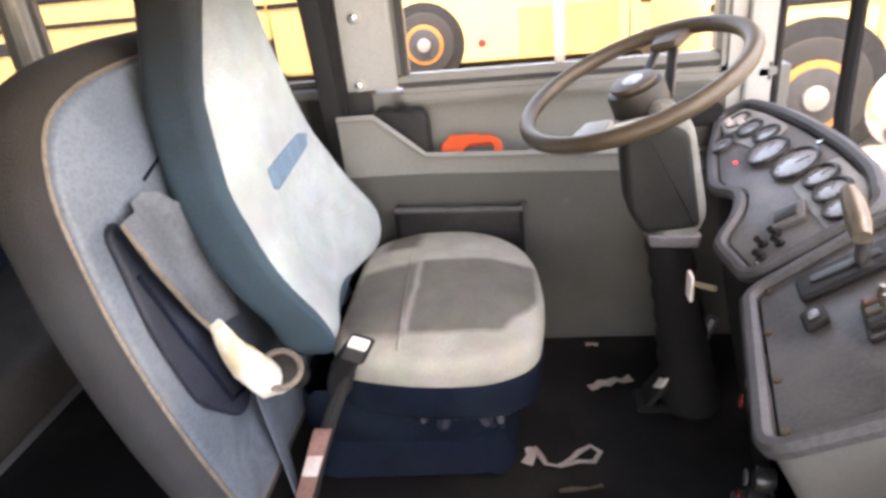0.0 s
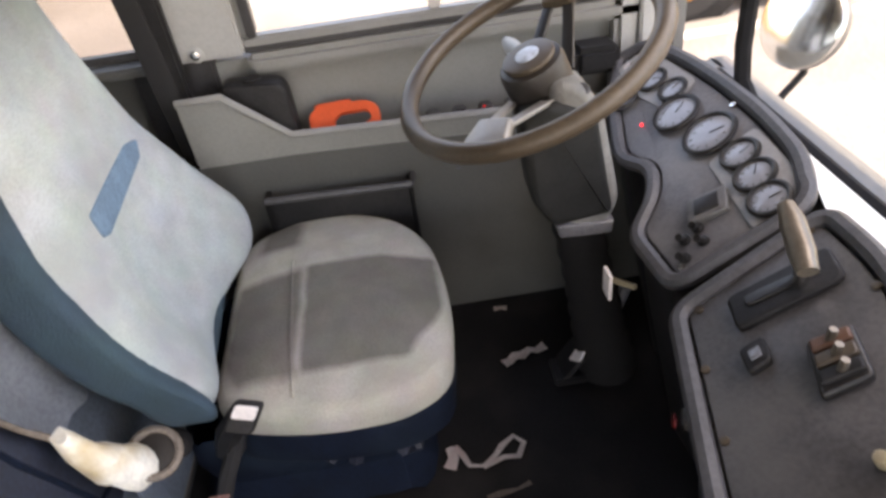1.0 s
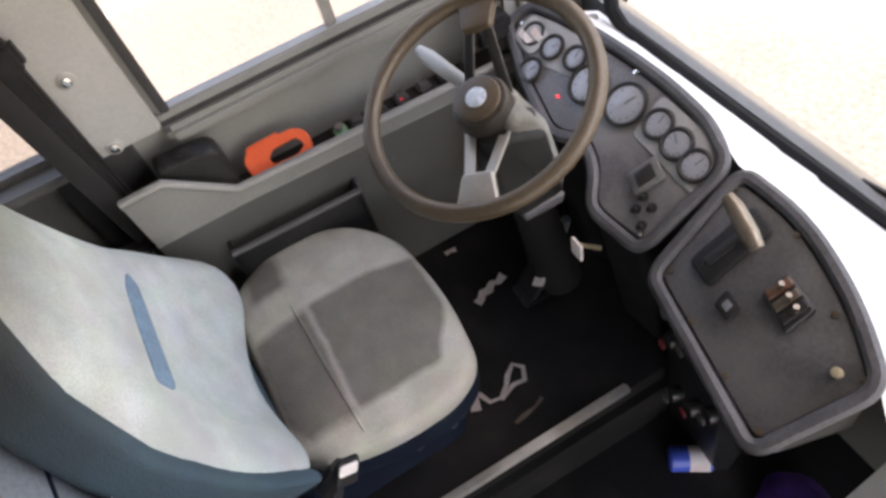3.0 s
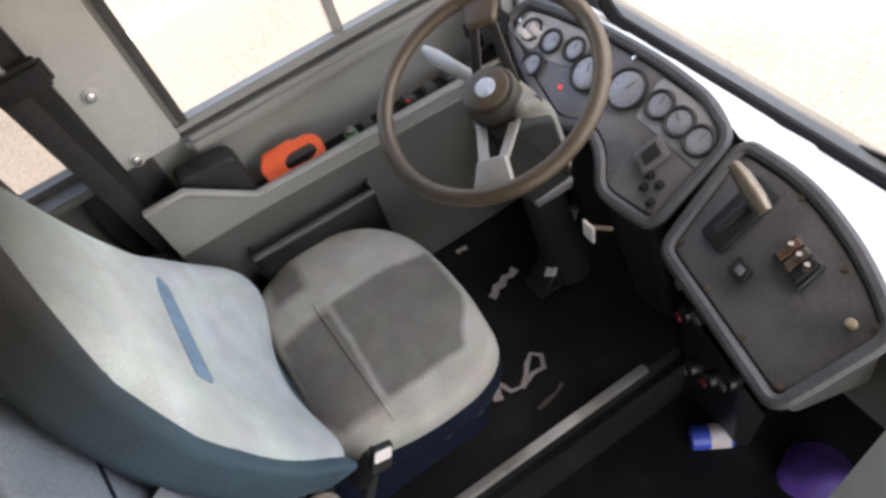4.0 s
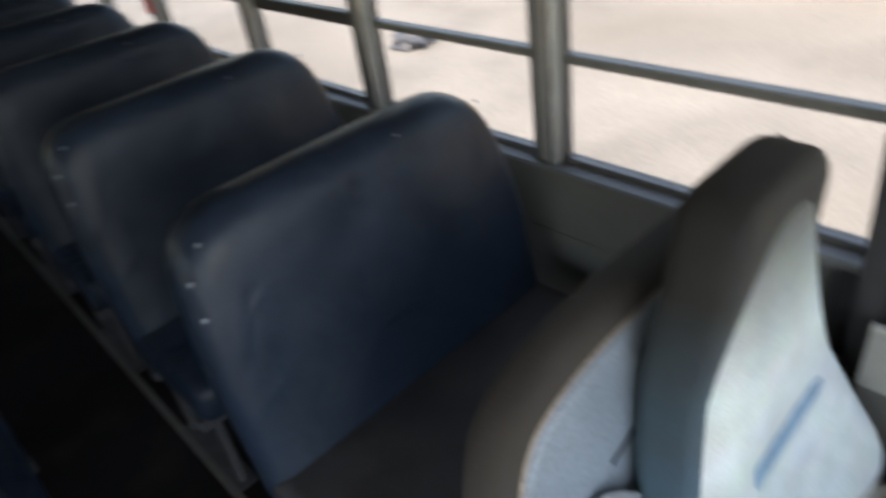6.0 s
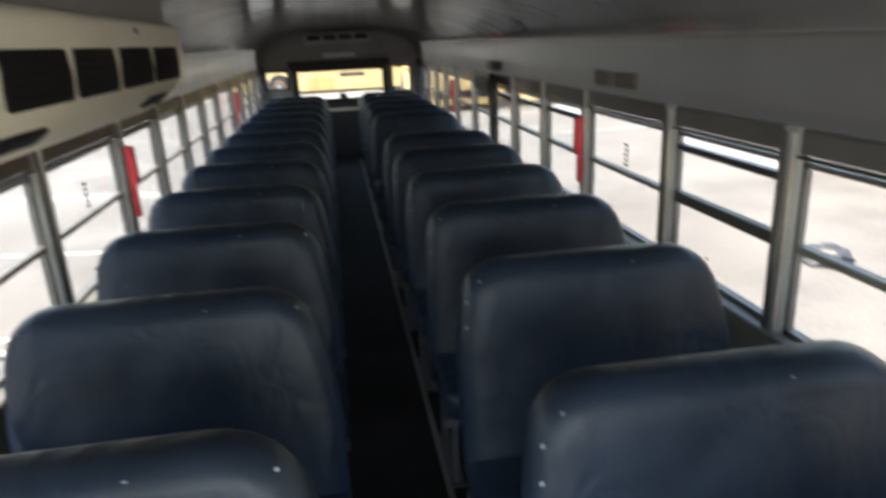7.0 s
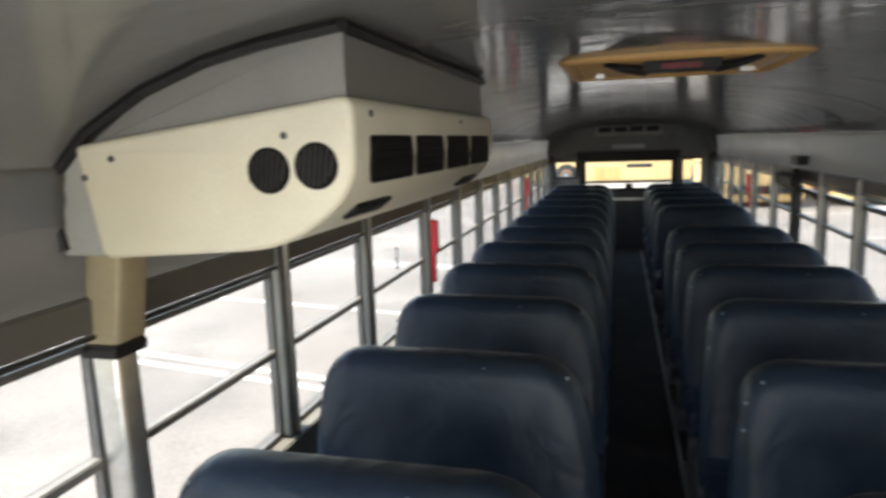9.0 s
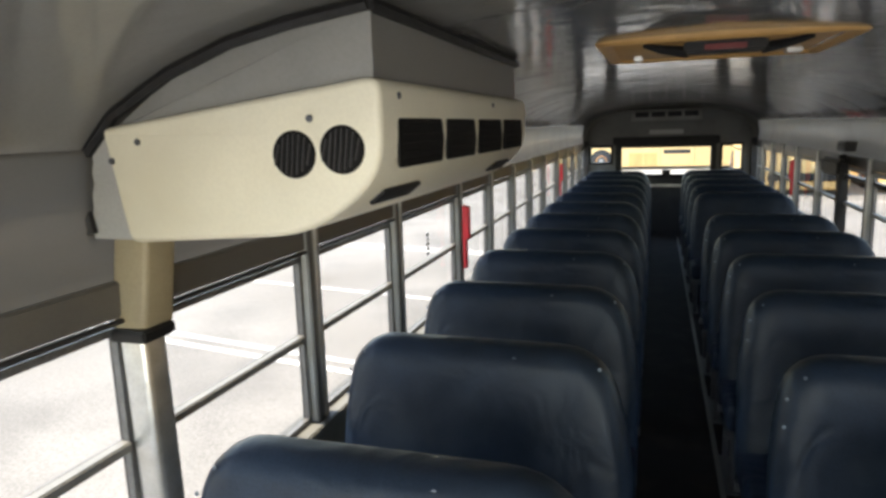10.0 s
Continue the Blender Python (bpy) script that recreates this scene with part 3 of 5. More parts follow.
part("housing", pad(rounded([(-0.47, -0.075), (0.47, -0.075), (0.44, 0.075), (-0.44, 0.075)], 0.03), 0.12, 0.015, place=lambda u, v, w: (u, -w, v)), "wall_grey", rv)
for k in range(4):
    part("louvre", pad(rounded([(-0.088, -0.034), (0.088, -0.034), (0.088, 0.034), (-0.088, 0.034)], 0.012), 0.008, 0.003, place=lambda u, v, w, k=k: (u - 0.315 + 0.21 * k, -0.118 - w, v + 0.012)), "black_plastic", rv)

rp = thing("rear_plate", "small pale plate over the rear window", "plate", at=(-0.015, REAR - 0.002, 1.405))
part("plate", box(-0.22, 0.22, -0.006, 0.0, -0.03, 0.03, 0.002), "pillar_grey", rp)
sgn = thing("wall_sign", "faded two-part notice on the ribbed wall panel", "sign", at=(1.136, 2.95, 1.34))
for y0, y1 in ((-0.24, -0.03), (0.02, 0.22)):
    pl = part("notice", box(-0.008, 0.012, y0, y1, -0.03, 0.035, 0.002), "vinyl_worn", sgn)
    for z in (-0.012, 0.008, 0.024):
        part("line", box(-0.0095, -0.007, y0 + 0.02, y1 - 0.02, z - 0.004, z + 0.004), "steel_leg", pl, smooth=False)

# ---- front ----
bm = box(-1.2, 1.2, FRONT, FRONT + 0.04, -0.3, 0.46)
box(-1.2, 1.2, FRONT, FRONT + 0.04, 1.6, 1.83, bm=bm)
box(-1.2, -1.03, FRONT, FRONT + 0.04, 0.46, 1.6, bm=bm)
structure("wall_front", bm, "panel_grey", "front wall under and over the windscreen", False)
ws = thing("windscreen", "large windscreen in a black rubber seal", "", "", "structure")
rim = [(1.0, -0.93, 1.6), (1.0, -0.93, 1.0), (1.0, -0.93, 0.56), (0.985, -0.93, 0.495), (0.94, -0.93, 0.468), (0.6, -0.93, 0.464), (0.3, -0.93, 0.468), (0.0, -0.935, 0.475), (-0.9, -0.935, 0.475), (-1.0, -0.935, 0.54), (-1.0, -0.935, 1.6)]
part("seal", rod(rim, 0.017, 8), "seal_rubber", ws, "black rubber windscreen seal")
part("pane", box(-1.0, 1.0, -0.952, -0.948, 0.46, 1.6), "glass", ws, smooth=False).visible_shadow = False
part("wiper", rod([(0.5, -0.985, 0.43), (0.1, -0.985, 0.5), (-0.3, -0.985, 0.55)], 0.006, 6), "black_plastic", ws)
structure("wall_door_side_front", box(-R - 0.06, -R, FRONT, -0.8, -0.3, TOP), "panel_grey", "grey panel ahead of the open entrance door", False)
structure("wall_door_top", box(-R - 0.06, -R, -0.8, 0.4, 1.215, TOP), "panel_grey", "lintel over the open entrance door", False)
# corner post between the driver's window and the windscreen
bm = box(1.075, 1.17, -0.81, -0.7, 0.42, 1.53, 0.012)
box(1.06, 1.075, -0.775, -0.745, 0.45, 1.53, 0.004, bm)
structure("trim_corner_post", bm, "pillar_grey", "light grey corner post beside the windscreen")
structure("trim_quarter_seal", rod([(1.1, -0.822, 0.47), (1.1, -0.828, 1.53)], 0.009, 8), "black_plastic", "black quarter light seal")

# ---- driver's side wall ----
def lip(y):
    """Height of the tray's lip along the driver's panel."""
    return 0.616 if y > 0.08 else (0.616 - (0.08 - y) / 0.113 * 0.096 if y > -0.033 else 0.52 - (-0.033 - y) * 0.04)


bm = bmesh.new()
ys = [0.165, 0.08, 0.04, 0.0, -0.033, -0.15, -0.3, -0.45, -0.6, -0.75, -0.9]
low, high, inn, base, mid = [], [], [], [], []
skin = bmesh.new()
for y in ys:
    z = lip(y)
    crease = min(z, 0.52) - 0.043
    high.append(bm.verts.new((1.0, y, z)))
    mid.append(bm.verts.new((1.004, y, crease)))
    inn.append(bm.verts.new((1.015, y, z + 0.002)))
    base.append(bm.verts.new((1.025, y, min(z, 0.475) - 0.02)))
    low.append([skin.verts.new(p) for p in ((1.022, y, -0.02), (1.008, y, 0.25), (1.006, y, crease))])
for k in range(len(ys) - 1):
    for a, b in ((mid, high), (high, inn), (inn, base)):
        bm.faces.new((a[k], a[k + 1], b[k + 1], b[k]))
    for j in (0, 1):
        skin.faces.new((low[k][j], low[k + 1][j], low[k + 1][j + 1], low[k][j + 1]))
structure("wall_driver_panel", bm, "wall_grey", "grey moulded tray edge beside the driver")
structure("wall_driver_skin", skin, "panel_dark", "dark grey lower panel beside the driver")
structure("trim_tray_lip", rod([(1.001, y, lip(y)) for y in ys], 0.008, 8), "ac_grey", "pale worn lip of the driver's tray")
structure("trim_panel_crease", rod([(1.006, y, min(lip(y), 0.52) - 0.043) for y in ys], 0.003, 6), "wall_grey", "crease along the driver's panel")
structure("driver_tray", box(1.02, 1.13, -0.9, 0.165, 0.42, 0.45, 0.003), "black_plastic", "dark bottom of the driver's tray")
structure("wall_driver_back", box(1.118, 1.17, -0.86, 0.165, 0.36, 0.645), "wall_grey", "grey wall behind the tray", False)
structure("trim_driver_ledge", box(1.075, 1.17, -0.82, 0.03, 0.62, 0.66, 0.012), "wall_grey", "pale ledge under the driver's window")
ql = thing("window_quarter", "narrow fixed quarter light beside the windscreen", "", "", "structure", at=(1.15, -0.89, 0.46))
part("pane", box(0.0, 0.004, -0.08, 0.07, 0.0, 1.07), "glass", ql, smooth=False).visible_shadow = False
structure("wall_driver_front", box(1.14, 1.19, -0.97, -0.832, -0.3, 0.46), "panel_grey", "outer side panel under the quarter light", False)
structure("wall_driver_outer", box(1.14, 1.19, -0.83, 0.17, -0.3, 0.62), "panel_grey", "outer side panel beside the driver", False)
dw = thing("window_driver", "sliding driver's window in an aluminium frame", "", "", "structure", at=(1.115, -0.33, 0))
bm = box(-0.02, 0.012, -0.38, 0.36, 0.66, 0.69, 0.004)
box(-0.02, 0.03, 0.335, 0.36, 0.688, TOP, 0.004, bm)
box(-0.02, 0.03, -0.38, -0.36, 0.688, TOP, 0.004, bm)
part("window_frame", bm, "ac_grey", dw)
part("groove", box(-0.024, -0.018, -0.38, 0.36, 0.662, 0.672, 0.001), "dark_metal", dw, "dark groove under the pane")
part("sash_bar", box(-0.012, 0.012, -0.03, -0.007, 0.69, 1.25, 0.003), "aluminium", dw)
part("sash_edge", box(-0.03, -0.012, 0.33, 0.348, 0.69, TOP, 0.003), "dark_metal", dw)
for a, b in ((-0.36, -0.03), (-0.007, 0.335)):
    part("pane", box(0.0, 0.004, a, b, 0.69, 1.25), "glass", dw, smooth=False).visible_shadow = False
# pillar behind the driver's window
bm = box(1.085, 1.17, 0.03, 0.172, 0.66, TOP, 0.006)
structure("wall_pillar", bm, "pillar_grey", "light grey pillar behind the driver's window")
structure("wall_pillar_foot", box(1.1, 1.17, 0.1, 0.26, -0.02, 0.665, 0.004), "dark_metal", "dark lower end of the pillar")
for y, z, r in ((0.112, 0.829, 0.013), (0.121, 0.676, 0.013)):
    b = thing("pillar_bolt", "steel bolt with a washer on the grey pillar", "bolt", "pillar bolts", at=(1.085, y, z))
    part("washer", disc((0, 0, 0), (-1, 0, 0), r * 1.25, 0.003, 0.001, 16), "pillar_grey", b)
    part("head", disc((-0.003, 0, 0), (-1, 0, 0), r * 0.75, 0.007, 0.002, 6), "chrome", b)


# ---- passenger seats ----
def passenger_seat():
    s = thing("bench_seat", "dark blue vinyl high-back bench seat facing forward", "bench seat", "passenger seats")

    def lean(u, v, w):
        return (u, 0.02 - w + 0.1 * (v - 0.36) / 0.57, v)

    out = rounded([(-0.42, 0.3, 0.04), (0.42, 0.3, 0.04), (0.42, 0.68, 0.12), (0.345, 0.942, 0.17), (-0.385, 0.945, 0.14), (-0.42, 0.7, 0.1)], 0.1, 7)
    part("backrest", pad(out, 0.112, 0.055, 0.016, lean, 0.03, steps=5), "vinyl_blue", s)
    for u, v in ((-0.35, 0.905), (-0.39, 0.85), (-0.395, 0.78), (0.33, 0.905), (0.1, 0.915)):
        part("scuff", disc(lean(u, v, 0.1), (0, -1, 0.15), 0.0045 + 0.002 * math.sin(9 * u), 0.003, 0.001, 8), "vinyl_pale", s, "pale worn spot")
    out = rounded([(-0.42, -0.42), (0.42, -0.42), (0.42, -0.02), (-0.42, -0.02)], 0.05, 5)
    part("cushion", pad(out, 0.12, 0.035, 0.015, lambda u, v, w: (u, v, 0.275 + w + 0.03 * (-v))), "vinyl_blue", s)
    bm = box(-0.42, 0.42, -0.36, -0.33, 0.24, 0.275)
    box(-0.42, 0.42, -0.08, -0.05, 0.24, 0.275, bm=bm)
    part("seat_frame", bm, "steel_leg", s)
    for y in (-0.345, -0.065):
        part("leg", rod([(-0.38, y, 0.245), (-0.38, y, 0.0)], 0.014, 8), "steel_leg", s)
    part("leg_foot", box(-0.41, -0.35, -0.38, -0.03, 0.0, 0.008, 0.003), "steel_leg", s)
    return s


def seat_place(k, side):
    return (0.575, 0.975 + PITCH * k, 0) if side > 0 else (-0.6, 0.92 + PITCH * k, 0)


first = passenger_seat()
first.matrix_basis = pose(*seat_place(0, 1))
for k in range(12):
    for side in (1, -1):
        if (k, side) == (0, 1) or (k, side) == (6, 1):
            continue
        copy_thing(first, pose(*seat_place(k, side), 0, 0, random.uniform(-0.8, 0.8)))

for child in first.children:
    if child.name.startswith("cushion"):
        child.data = child.data.copy()
        child.data.materials[0] = M["vinyl_dusty"]

# ---- barrier behind the driver ----
barrier_rim = fabric("barrier_rim", (0.042, 0.044, 0.05), (0.028, 0.0235, 0.021), [((2, 0.7, 1.6, 0.09),)])
br = thing("driver_barrier", "padded blue vinyl barrier with brown worn rim and torn pocket", "barrier")


def bar(u, v, w):
    return (u, 0.44 - w + 0.22 * (v - 0.8), v)


out = rounded([(0.262, 0.09, 0.04), (1.08, 0.09, 0.04), (1.08, 0.87, 0.05), (0.74, 0.872, 0.12), (0.557, 0.875, 0.1), (0.415, 0.865, 0.1), (0.3, 0.83, 0.08), (0.235, 0.73, 0.1), (0.21, 0.55, 0.12), (0.219, 0.35, 0.1)], 0.1, 6)
part("rim", pad(out, 0.08, 0.03, 0, bar, 0.025), barrier_rim, br, "dark vinyl rim, worn brown at the top")
piping = [Vector(bar(p.x, p.y, 0.079)) for p in inset(out, 0.034)]
part("piping", rod(piping, 0.0045, 6, closed=True), "vinyl_worn", br, "pale worn piping")
part("face", pad(inset(out, 0.037), 0.02, 0.012, 0.008, lambda u, v, w: bar(u, v, 0.069 + w)), "vinyl_pale", br, "pale blue scuffed vinyl face")
part("pocket", pad(rounded([(0.304, 0.650, 0.02), (0.335, 0.659, 0.02), (0.392, 0.465), (0.43, 0.359), (0.435, 0.289), (0.379, 0.271), (0.300, 0.359), (0.287, 0.491)], 0.03, 4), 0.014, 0.006, 0.01, lambda u, v, w: bar(u, v, 0.089 + w)), "pocket_dark", br, "dark slack map pocket")
bm = bmesh.new()
fa = [(0.303, 0.283, 0.662), (0.320, 0.266, 0.584), (0.348, 0.247, 0.500), (0.379, 0.230, 0.430)]
fb = [(0.42, 0.298, 0.672), (0.485, 0.28, 0.6), (0.515, 0.258, 0.51), (0.495, 0.243, 0.43)]
cols = []
for k, (a, b) in enumerate(zip(fa, fb)):
    a, b = Vector(a), Vector(b)
    cols.append([bm.verts.new(a.lerp(b, j / 5) + Vector((0, -0.012 * math.sin(j * 1.5 + k), 0.006 * math.sin(2.1 * j + 3 * k)))) for j in range(6)])
for a, b in zip(cols, cols[1:]):
    for j in range(5):
        bm.faces.new((a[j], a[j + 1], b[j + 1], b[j]))
bmesh.ops.solidify(bm, geom=bm.faces[:], thickness=0.006)
part("pocket_flap", bm, "vinyl_flap", br, "torn flap, light put into its colour")
part("hem", rod([(0.301, 0.279, 0.662), (0.318, 0.260, 0.584), (0.347, 0.243, 0.500), (0.377, 0.225, 0.430)], [0.003, 0.005, 0.004, 0.005], 7), "vinyl_worn", br, "frayed brown hem")
bm = rod([(0.357, 0.216, 0.465), (0.360, 0.208, 0.434), (0.369, 0.199, 0.403), (0.384, 0.192, 0.368), (0.406, 0.184, 0.333), (0.434, 0.178, 0.298)], [0.01, 0.018, 0.026, 0.03, 0.029, 0.018], 14)
bmesh.ops.subdivide_edges(bm, edges=bm.edges[:], cuts=1)
for v in bm.verts:
    v.co += Vector((1, 1, 1)) * 0.01 * noise.noise(v.co * 30)
part("padding", bm, "foam_white", br, "bare white padding")
bm = ring((0.414, 0.158, 0.344), (-0.55, -0.25, 0.8), 0.033, 0.006, 24, 8)
part("strap_loop", bm, "vinyl_worn", br, "brown strap loop")
part("loop_lining", disc((0.416, 0.16, 0.337), (-0.55, -0.25, 0.8), 0.032, 0.004, 0.001, 16), "hub_brown", br)
# narrow pale strip from the padding down to the floor
part("pale_strip", pad(rounded([(0.4, 0.3), (0.452, 0.285), (0.447, 0.02), (0.428, 0.02)], 0.006, 2), 0.004, 0.001, 0, lambda u, v, w: (u, 0.2 - w + 0.05 * (v - 0.15), v)), "vinyl_pale", br, "narrow pale strip")
part("cross_seam", rod([bar(0.31, 0.58, 0.106), bar(0.326, 0.465, 0.112), bar(0.36, 0.325, 0.112), bar(0.44, 0.305, 0.106)], 0.004, 6), "skirt_blue", br)
part("side_seam", rod([bar(0.93, 0.76, 0.09), bar(0.75, 0.75, 0.097), bar(0.6, 0.72, 0.097), bar(0.44, 0.68, 0.097)], 0.003, 6), "skirt_blue", br)
for x in (0.45, 0.98):
    part("leg", rod([(x, 0.33, 0.14), (x, 0.33, 0.0)], 0.016, 8), "steel_leg", br)

# ---- driver's seat ----
ds = thing("bucket_seat", "worn high-back bucket seat in pale blue-grey cloth, blue skirt", "seat")
CX = 0.69
# cushion cloth with straight-edged darker patches on its top
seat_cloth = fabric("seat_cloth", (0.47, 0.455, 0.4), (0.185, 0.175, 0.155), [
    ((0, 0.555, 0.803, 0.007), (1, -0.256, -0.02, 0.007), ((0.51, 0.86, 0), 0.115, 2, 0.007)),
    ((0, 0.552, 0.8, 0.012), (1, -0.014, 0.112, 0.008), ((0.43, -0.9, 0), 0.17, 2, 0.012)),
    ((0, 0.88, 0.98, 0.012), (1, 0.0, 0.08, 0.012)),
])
# both cloths turn darker with height, towards the head
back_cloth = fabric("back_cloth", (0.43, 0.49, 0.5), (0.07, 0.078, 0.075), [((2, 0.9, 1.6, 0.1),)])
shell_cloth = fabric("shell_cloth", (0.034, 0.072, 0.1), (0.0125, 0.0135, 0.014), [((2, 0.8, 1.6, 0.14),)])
cush = rounded([(0.5, 0.11, 0.07), (0.462, -0.06, 0.2), (0.468, -0.2, 0.06), (0.51, -0.272, 0.07), (0.68, -0.293, 0.2), (0.86, -0.27, 0.1), (0.965, -0.185, 0.12), (1.0, -0.04, 0.12), (0.93, 0.12, 0.08)], 0.08, 6)
bm = pad(cush, 0.062, 0.03, 0.034, lambda u, v, w: (u, v, 0.258 + w + 0.05 * max(0, -v - 0.15) + 0.025 * max(0, u - 0.7) / 0.3 * min(1, w / 0.06)), 0.01, steps=4)
top_of = BVHTree.FromBMesh(bm)
part("cushion", bm, seat_cloth, ds, "grey cloth seat cushion with crisp dark patches")
seam = []
for k in range(20):
    x, y = 0.5 + 0.31 * k / 19, -0.025 + 0.017 * k / 19
    seam.append(top_of.ray_cast(Vector((x, y, 1)), Vector((0, 0, -1)))[0] + Vector((0, 0, 0.0005)))
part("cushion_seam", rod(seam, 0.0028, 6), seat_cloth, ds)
part("cushion_band", pad(inset(cush, 0.004), 0.085, 0.015, 0, lambda u, v, w: (u, v, 0.182 + w)), "skirt_blue", ds, "dark blue piping band")


def back_place(u, v, w):
    half = 0.25
    bolster = (0.028 + 0.06 * max(0, min(1, (0.645 - v) / 0.22))) * min(1.15, abs(u - CX) / half) ** 2 * max(0, min(1, (0.842 - v) / 0.26))
    foot = 0.045 * math.exp(-((v - 0.37) / 0.09) ** 2)
    return (u, 0.308 - w - bolster - foot + 0.115 * (v - 0.71), v)


def half_outline(g=0.0):
    pts = [(0.225, 0.335), (0.257, 0.405), (0.263, 0.475), (0.241, 0.585), (0.196, 0.714), (0.155, 0.835), (0.132, 0.935), (0.115, 1.052)]
    right = [(CX + w + g - (0.055 if z < 0.5 else 0.02), z) for w, z in pts]
    left = [(CX - w - g, z) for w, z in pts]
    return rounded(right + left[::-1], 0.07, 4)


part("backrest_shell", pad(half_outline(0.012), 0.1, 0.02, 0.001, lambda u, v, w: back_place(u, v, w - 0.022 + 0.04 * max(0, min(1, (v - 0.78) / 0.22))), 0.03, steps=4), shell_cloth, ds, "slate blue side and back cover, near black at the head")
def half_width(v):
    rows_ = [(0.335, 0.22), (0.405, 0.262), (0.475, 0.268), (0.585, 0.246), (0.714, 0.196), (0.835, 0.151), (0.935, 0.124), (1.052, 0.095)]
    for (v0, w0), (v1, w1) in zip(rows_, rows_[1:]):
        if v <= v1:
            return w0 + (w1 - w0) * (v - v0) / (v1 - v0)
    return rows_[-1][1]


bm = bmesh.new()
grid = []
for i in range(37):
    q = -1 + 2 * i / 36
    v = 0.689 + 0.354 * math.sin(q * math.pi / 2)
    line = []
    for j in range(25):
        t = math.sin((-1 + 2 * j / 24) * math.pi / 2)
        hw = sum(half_width(v + d) for d in (-0.04, -0.02, 0, 0.02, 0.04)) / 5
        w = 0.05 + 0.058 * (1 - abs(t) ** 7) * (1 - abs(q) ** 14) + 0.012 * (1 - t * t) * (1 - q * q)
        line.append(bm.verts.new(back_place(CX + t * hw, v, w)))
    grid.append(line)
for a, b in zip(grid, grid[1:]):
    for j in range(24):
        bm.faces.new((a[j], a[j + 1], b[j + 1], b[j]))
part("backrest", bm, back_cloth, ds, "pale cloth backrest, darker at the head")
part("lumbar_slit", pad(rounded([(0.578, 0.605), (0.6, 0.597), (0.79, 0.618), (0.81, 0.642), (0.77, 0.652), (0.582, 0.64)], 0.006, 3), 0.006, 0.002, 0, lambda u, v, w: back_place(u, v, 0.115 + w)), "slit_blue", ds, "blue cloth showing through a slit")
sk = rounded([(0.54, 0.2), (0.535, -0.2), (0.93, -0.2), (0.93, 0.2)], 0.06, 5)
bm = bmesh.new()
rows = []
for k, (z, g) in enumerate(((0.195, 0.0), (0.14, -0.012), (0.08, 0.004), (0.014, -0.025))):
    rows.append([bm.verts.new((p.x, p.y, z + 0.012 * math.sin(i * 1.7 + k))) for i, p in enumerate(inset(sk, g + 0.006 * math.sin(k)))])
for a, b in zip(rows, rows[1:]):
    for i in range(len(a)):
        bm.faces.new((a[i], a[(i + 1) % len(a)], b[(i + 1) % len(a)], b[i]))
part("skirt", bm, "skirt_blue", ds, "dark blue cloth skirt, torn at the front")
part("pedestal", box(0.6, 0.88, -0.12, 0.16, 0.0, 0.2, 0.02), "black_plastic", ds)
for y, drop, thick in ((-0.07, 0.03, 0.009), (-0.1, 0.05, 0.013), (-0.118, 0.022, 0.008), (-0.16, 0.04, 0.012), (-0.195, 0.05, 0.01), (-0.21, 0.025, 0.012)):
    x = 0.492 + 0.6 * max(0, -0.18 - y)
    sway = random.uniform(-0.02, 0.02)
    part("torn_shred", rod([(x + 0.012, y, 0.188), (x - 0.004, y + sway, 0.188 - drop * 0.5), (x + 0.01, y + 1.8 * sway, 0.188 - drop)], [thick * 1.3, thick, 0.004], 6), "pocket_dark", ds, "torn dark cloth shred")
part("recliner", disc((0.475, 0.16, 0.3), (-1, 0, 0), 0.03, 0.02, 0.006, 18), "black_plastic", ds)

bu = thing("seat_belt_buckle", "chrome seat belt buckle on a black stalk beside the driver's seat", "seat belt", at=(0.442, 0.012, 0.368))
part("stalk", rod([(0.025, 0.07, -0.1), (0.008, 0.05, -0.045), (0.0, 0.02, 0.0)], [0.024, 0.022, 0.018], 8), "black_plastic", bu)
part("buckle", pad(rounded([(-0.026, -0.02), (0.024, -0.02), (0.024, 0.018), (-0.026, 0.018)], 0.008), 0.02, 0.005, 0, lambda u, v, w: (-0.004 - w * 0.8 + u * 0.4, 0.014 + v - 0.5 * u, u * 0.75 + 0.4 * v + w * 0.4)), "black_plastic", bu)
part("label", pad(rounded([(0.0, -0.016), (0.021, -0.016), (0.021, 0.014), (0.0, 0.014)], 0.004, 2), 0.004, 0.001, 0, lambda u, v, w: (-0.004 - (w + 0.02) * 0.8 + u * 0.4, 0.014 + v - 0.5 * u, u * 0.75 + 0.4 * v + (w + 0.02) * 0.4)), "white_paper", bu, "bright metal face with a pink tint")
bs = thing("seat_belt", "black seat belt on its track beside the grey pillar", "seat belt", at=(1.06, 0.168, 0))
part("track", box(-0.012, 0.012, -0.022, 0.022, 0.4, TOP, 0.006), "black_plastic", bs)
part("webbing", pad(rounded([(-0.022, 0.35), (0.022, 0.35), (0.022, 0.95), (-0.022, 0.95)], 0.003, 2), 0.003, 0.001, 0, lambda u, v, w: (-0.016 - w, u + 0.02 + 0.06 * (v - 0.65), v)), "belt_web", bs)
part("slider", box(-0.04, -0.01, -0.04, 0.045, 0.905, 0.955, 0.008), "black_plastic", bs)
part("ring", rod([(-0.03, 0.04, 0.955), (-0.03, 0.045, 1.02), (-0.03, 0.025, 1.03), (-0.03, 0.015, 0.955)], 0.005, 6), "chrome", bs)
part("reel", box(-0.05, 0.01, 0.0, 0.1, 0.36, 0.48, 0.015), "black_plastic", bs)
lt = thing("lap_belt", "black lap belt strap with a pale tag hanging beside seat", "seat belt", at=(0.445, 0.08, 0))
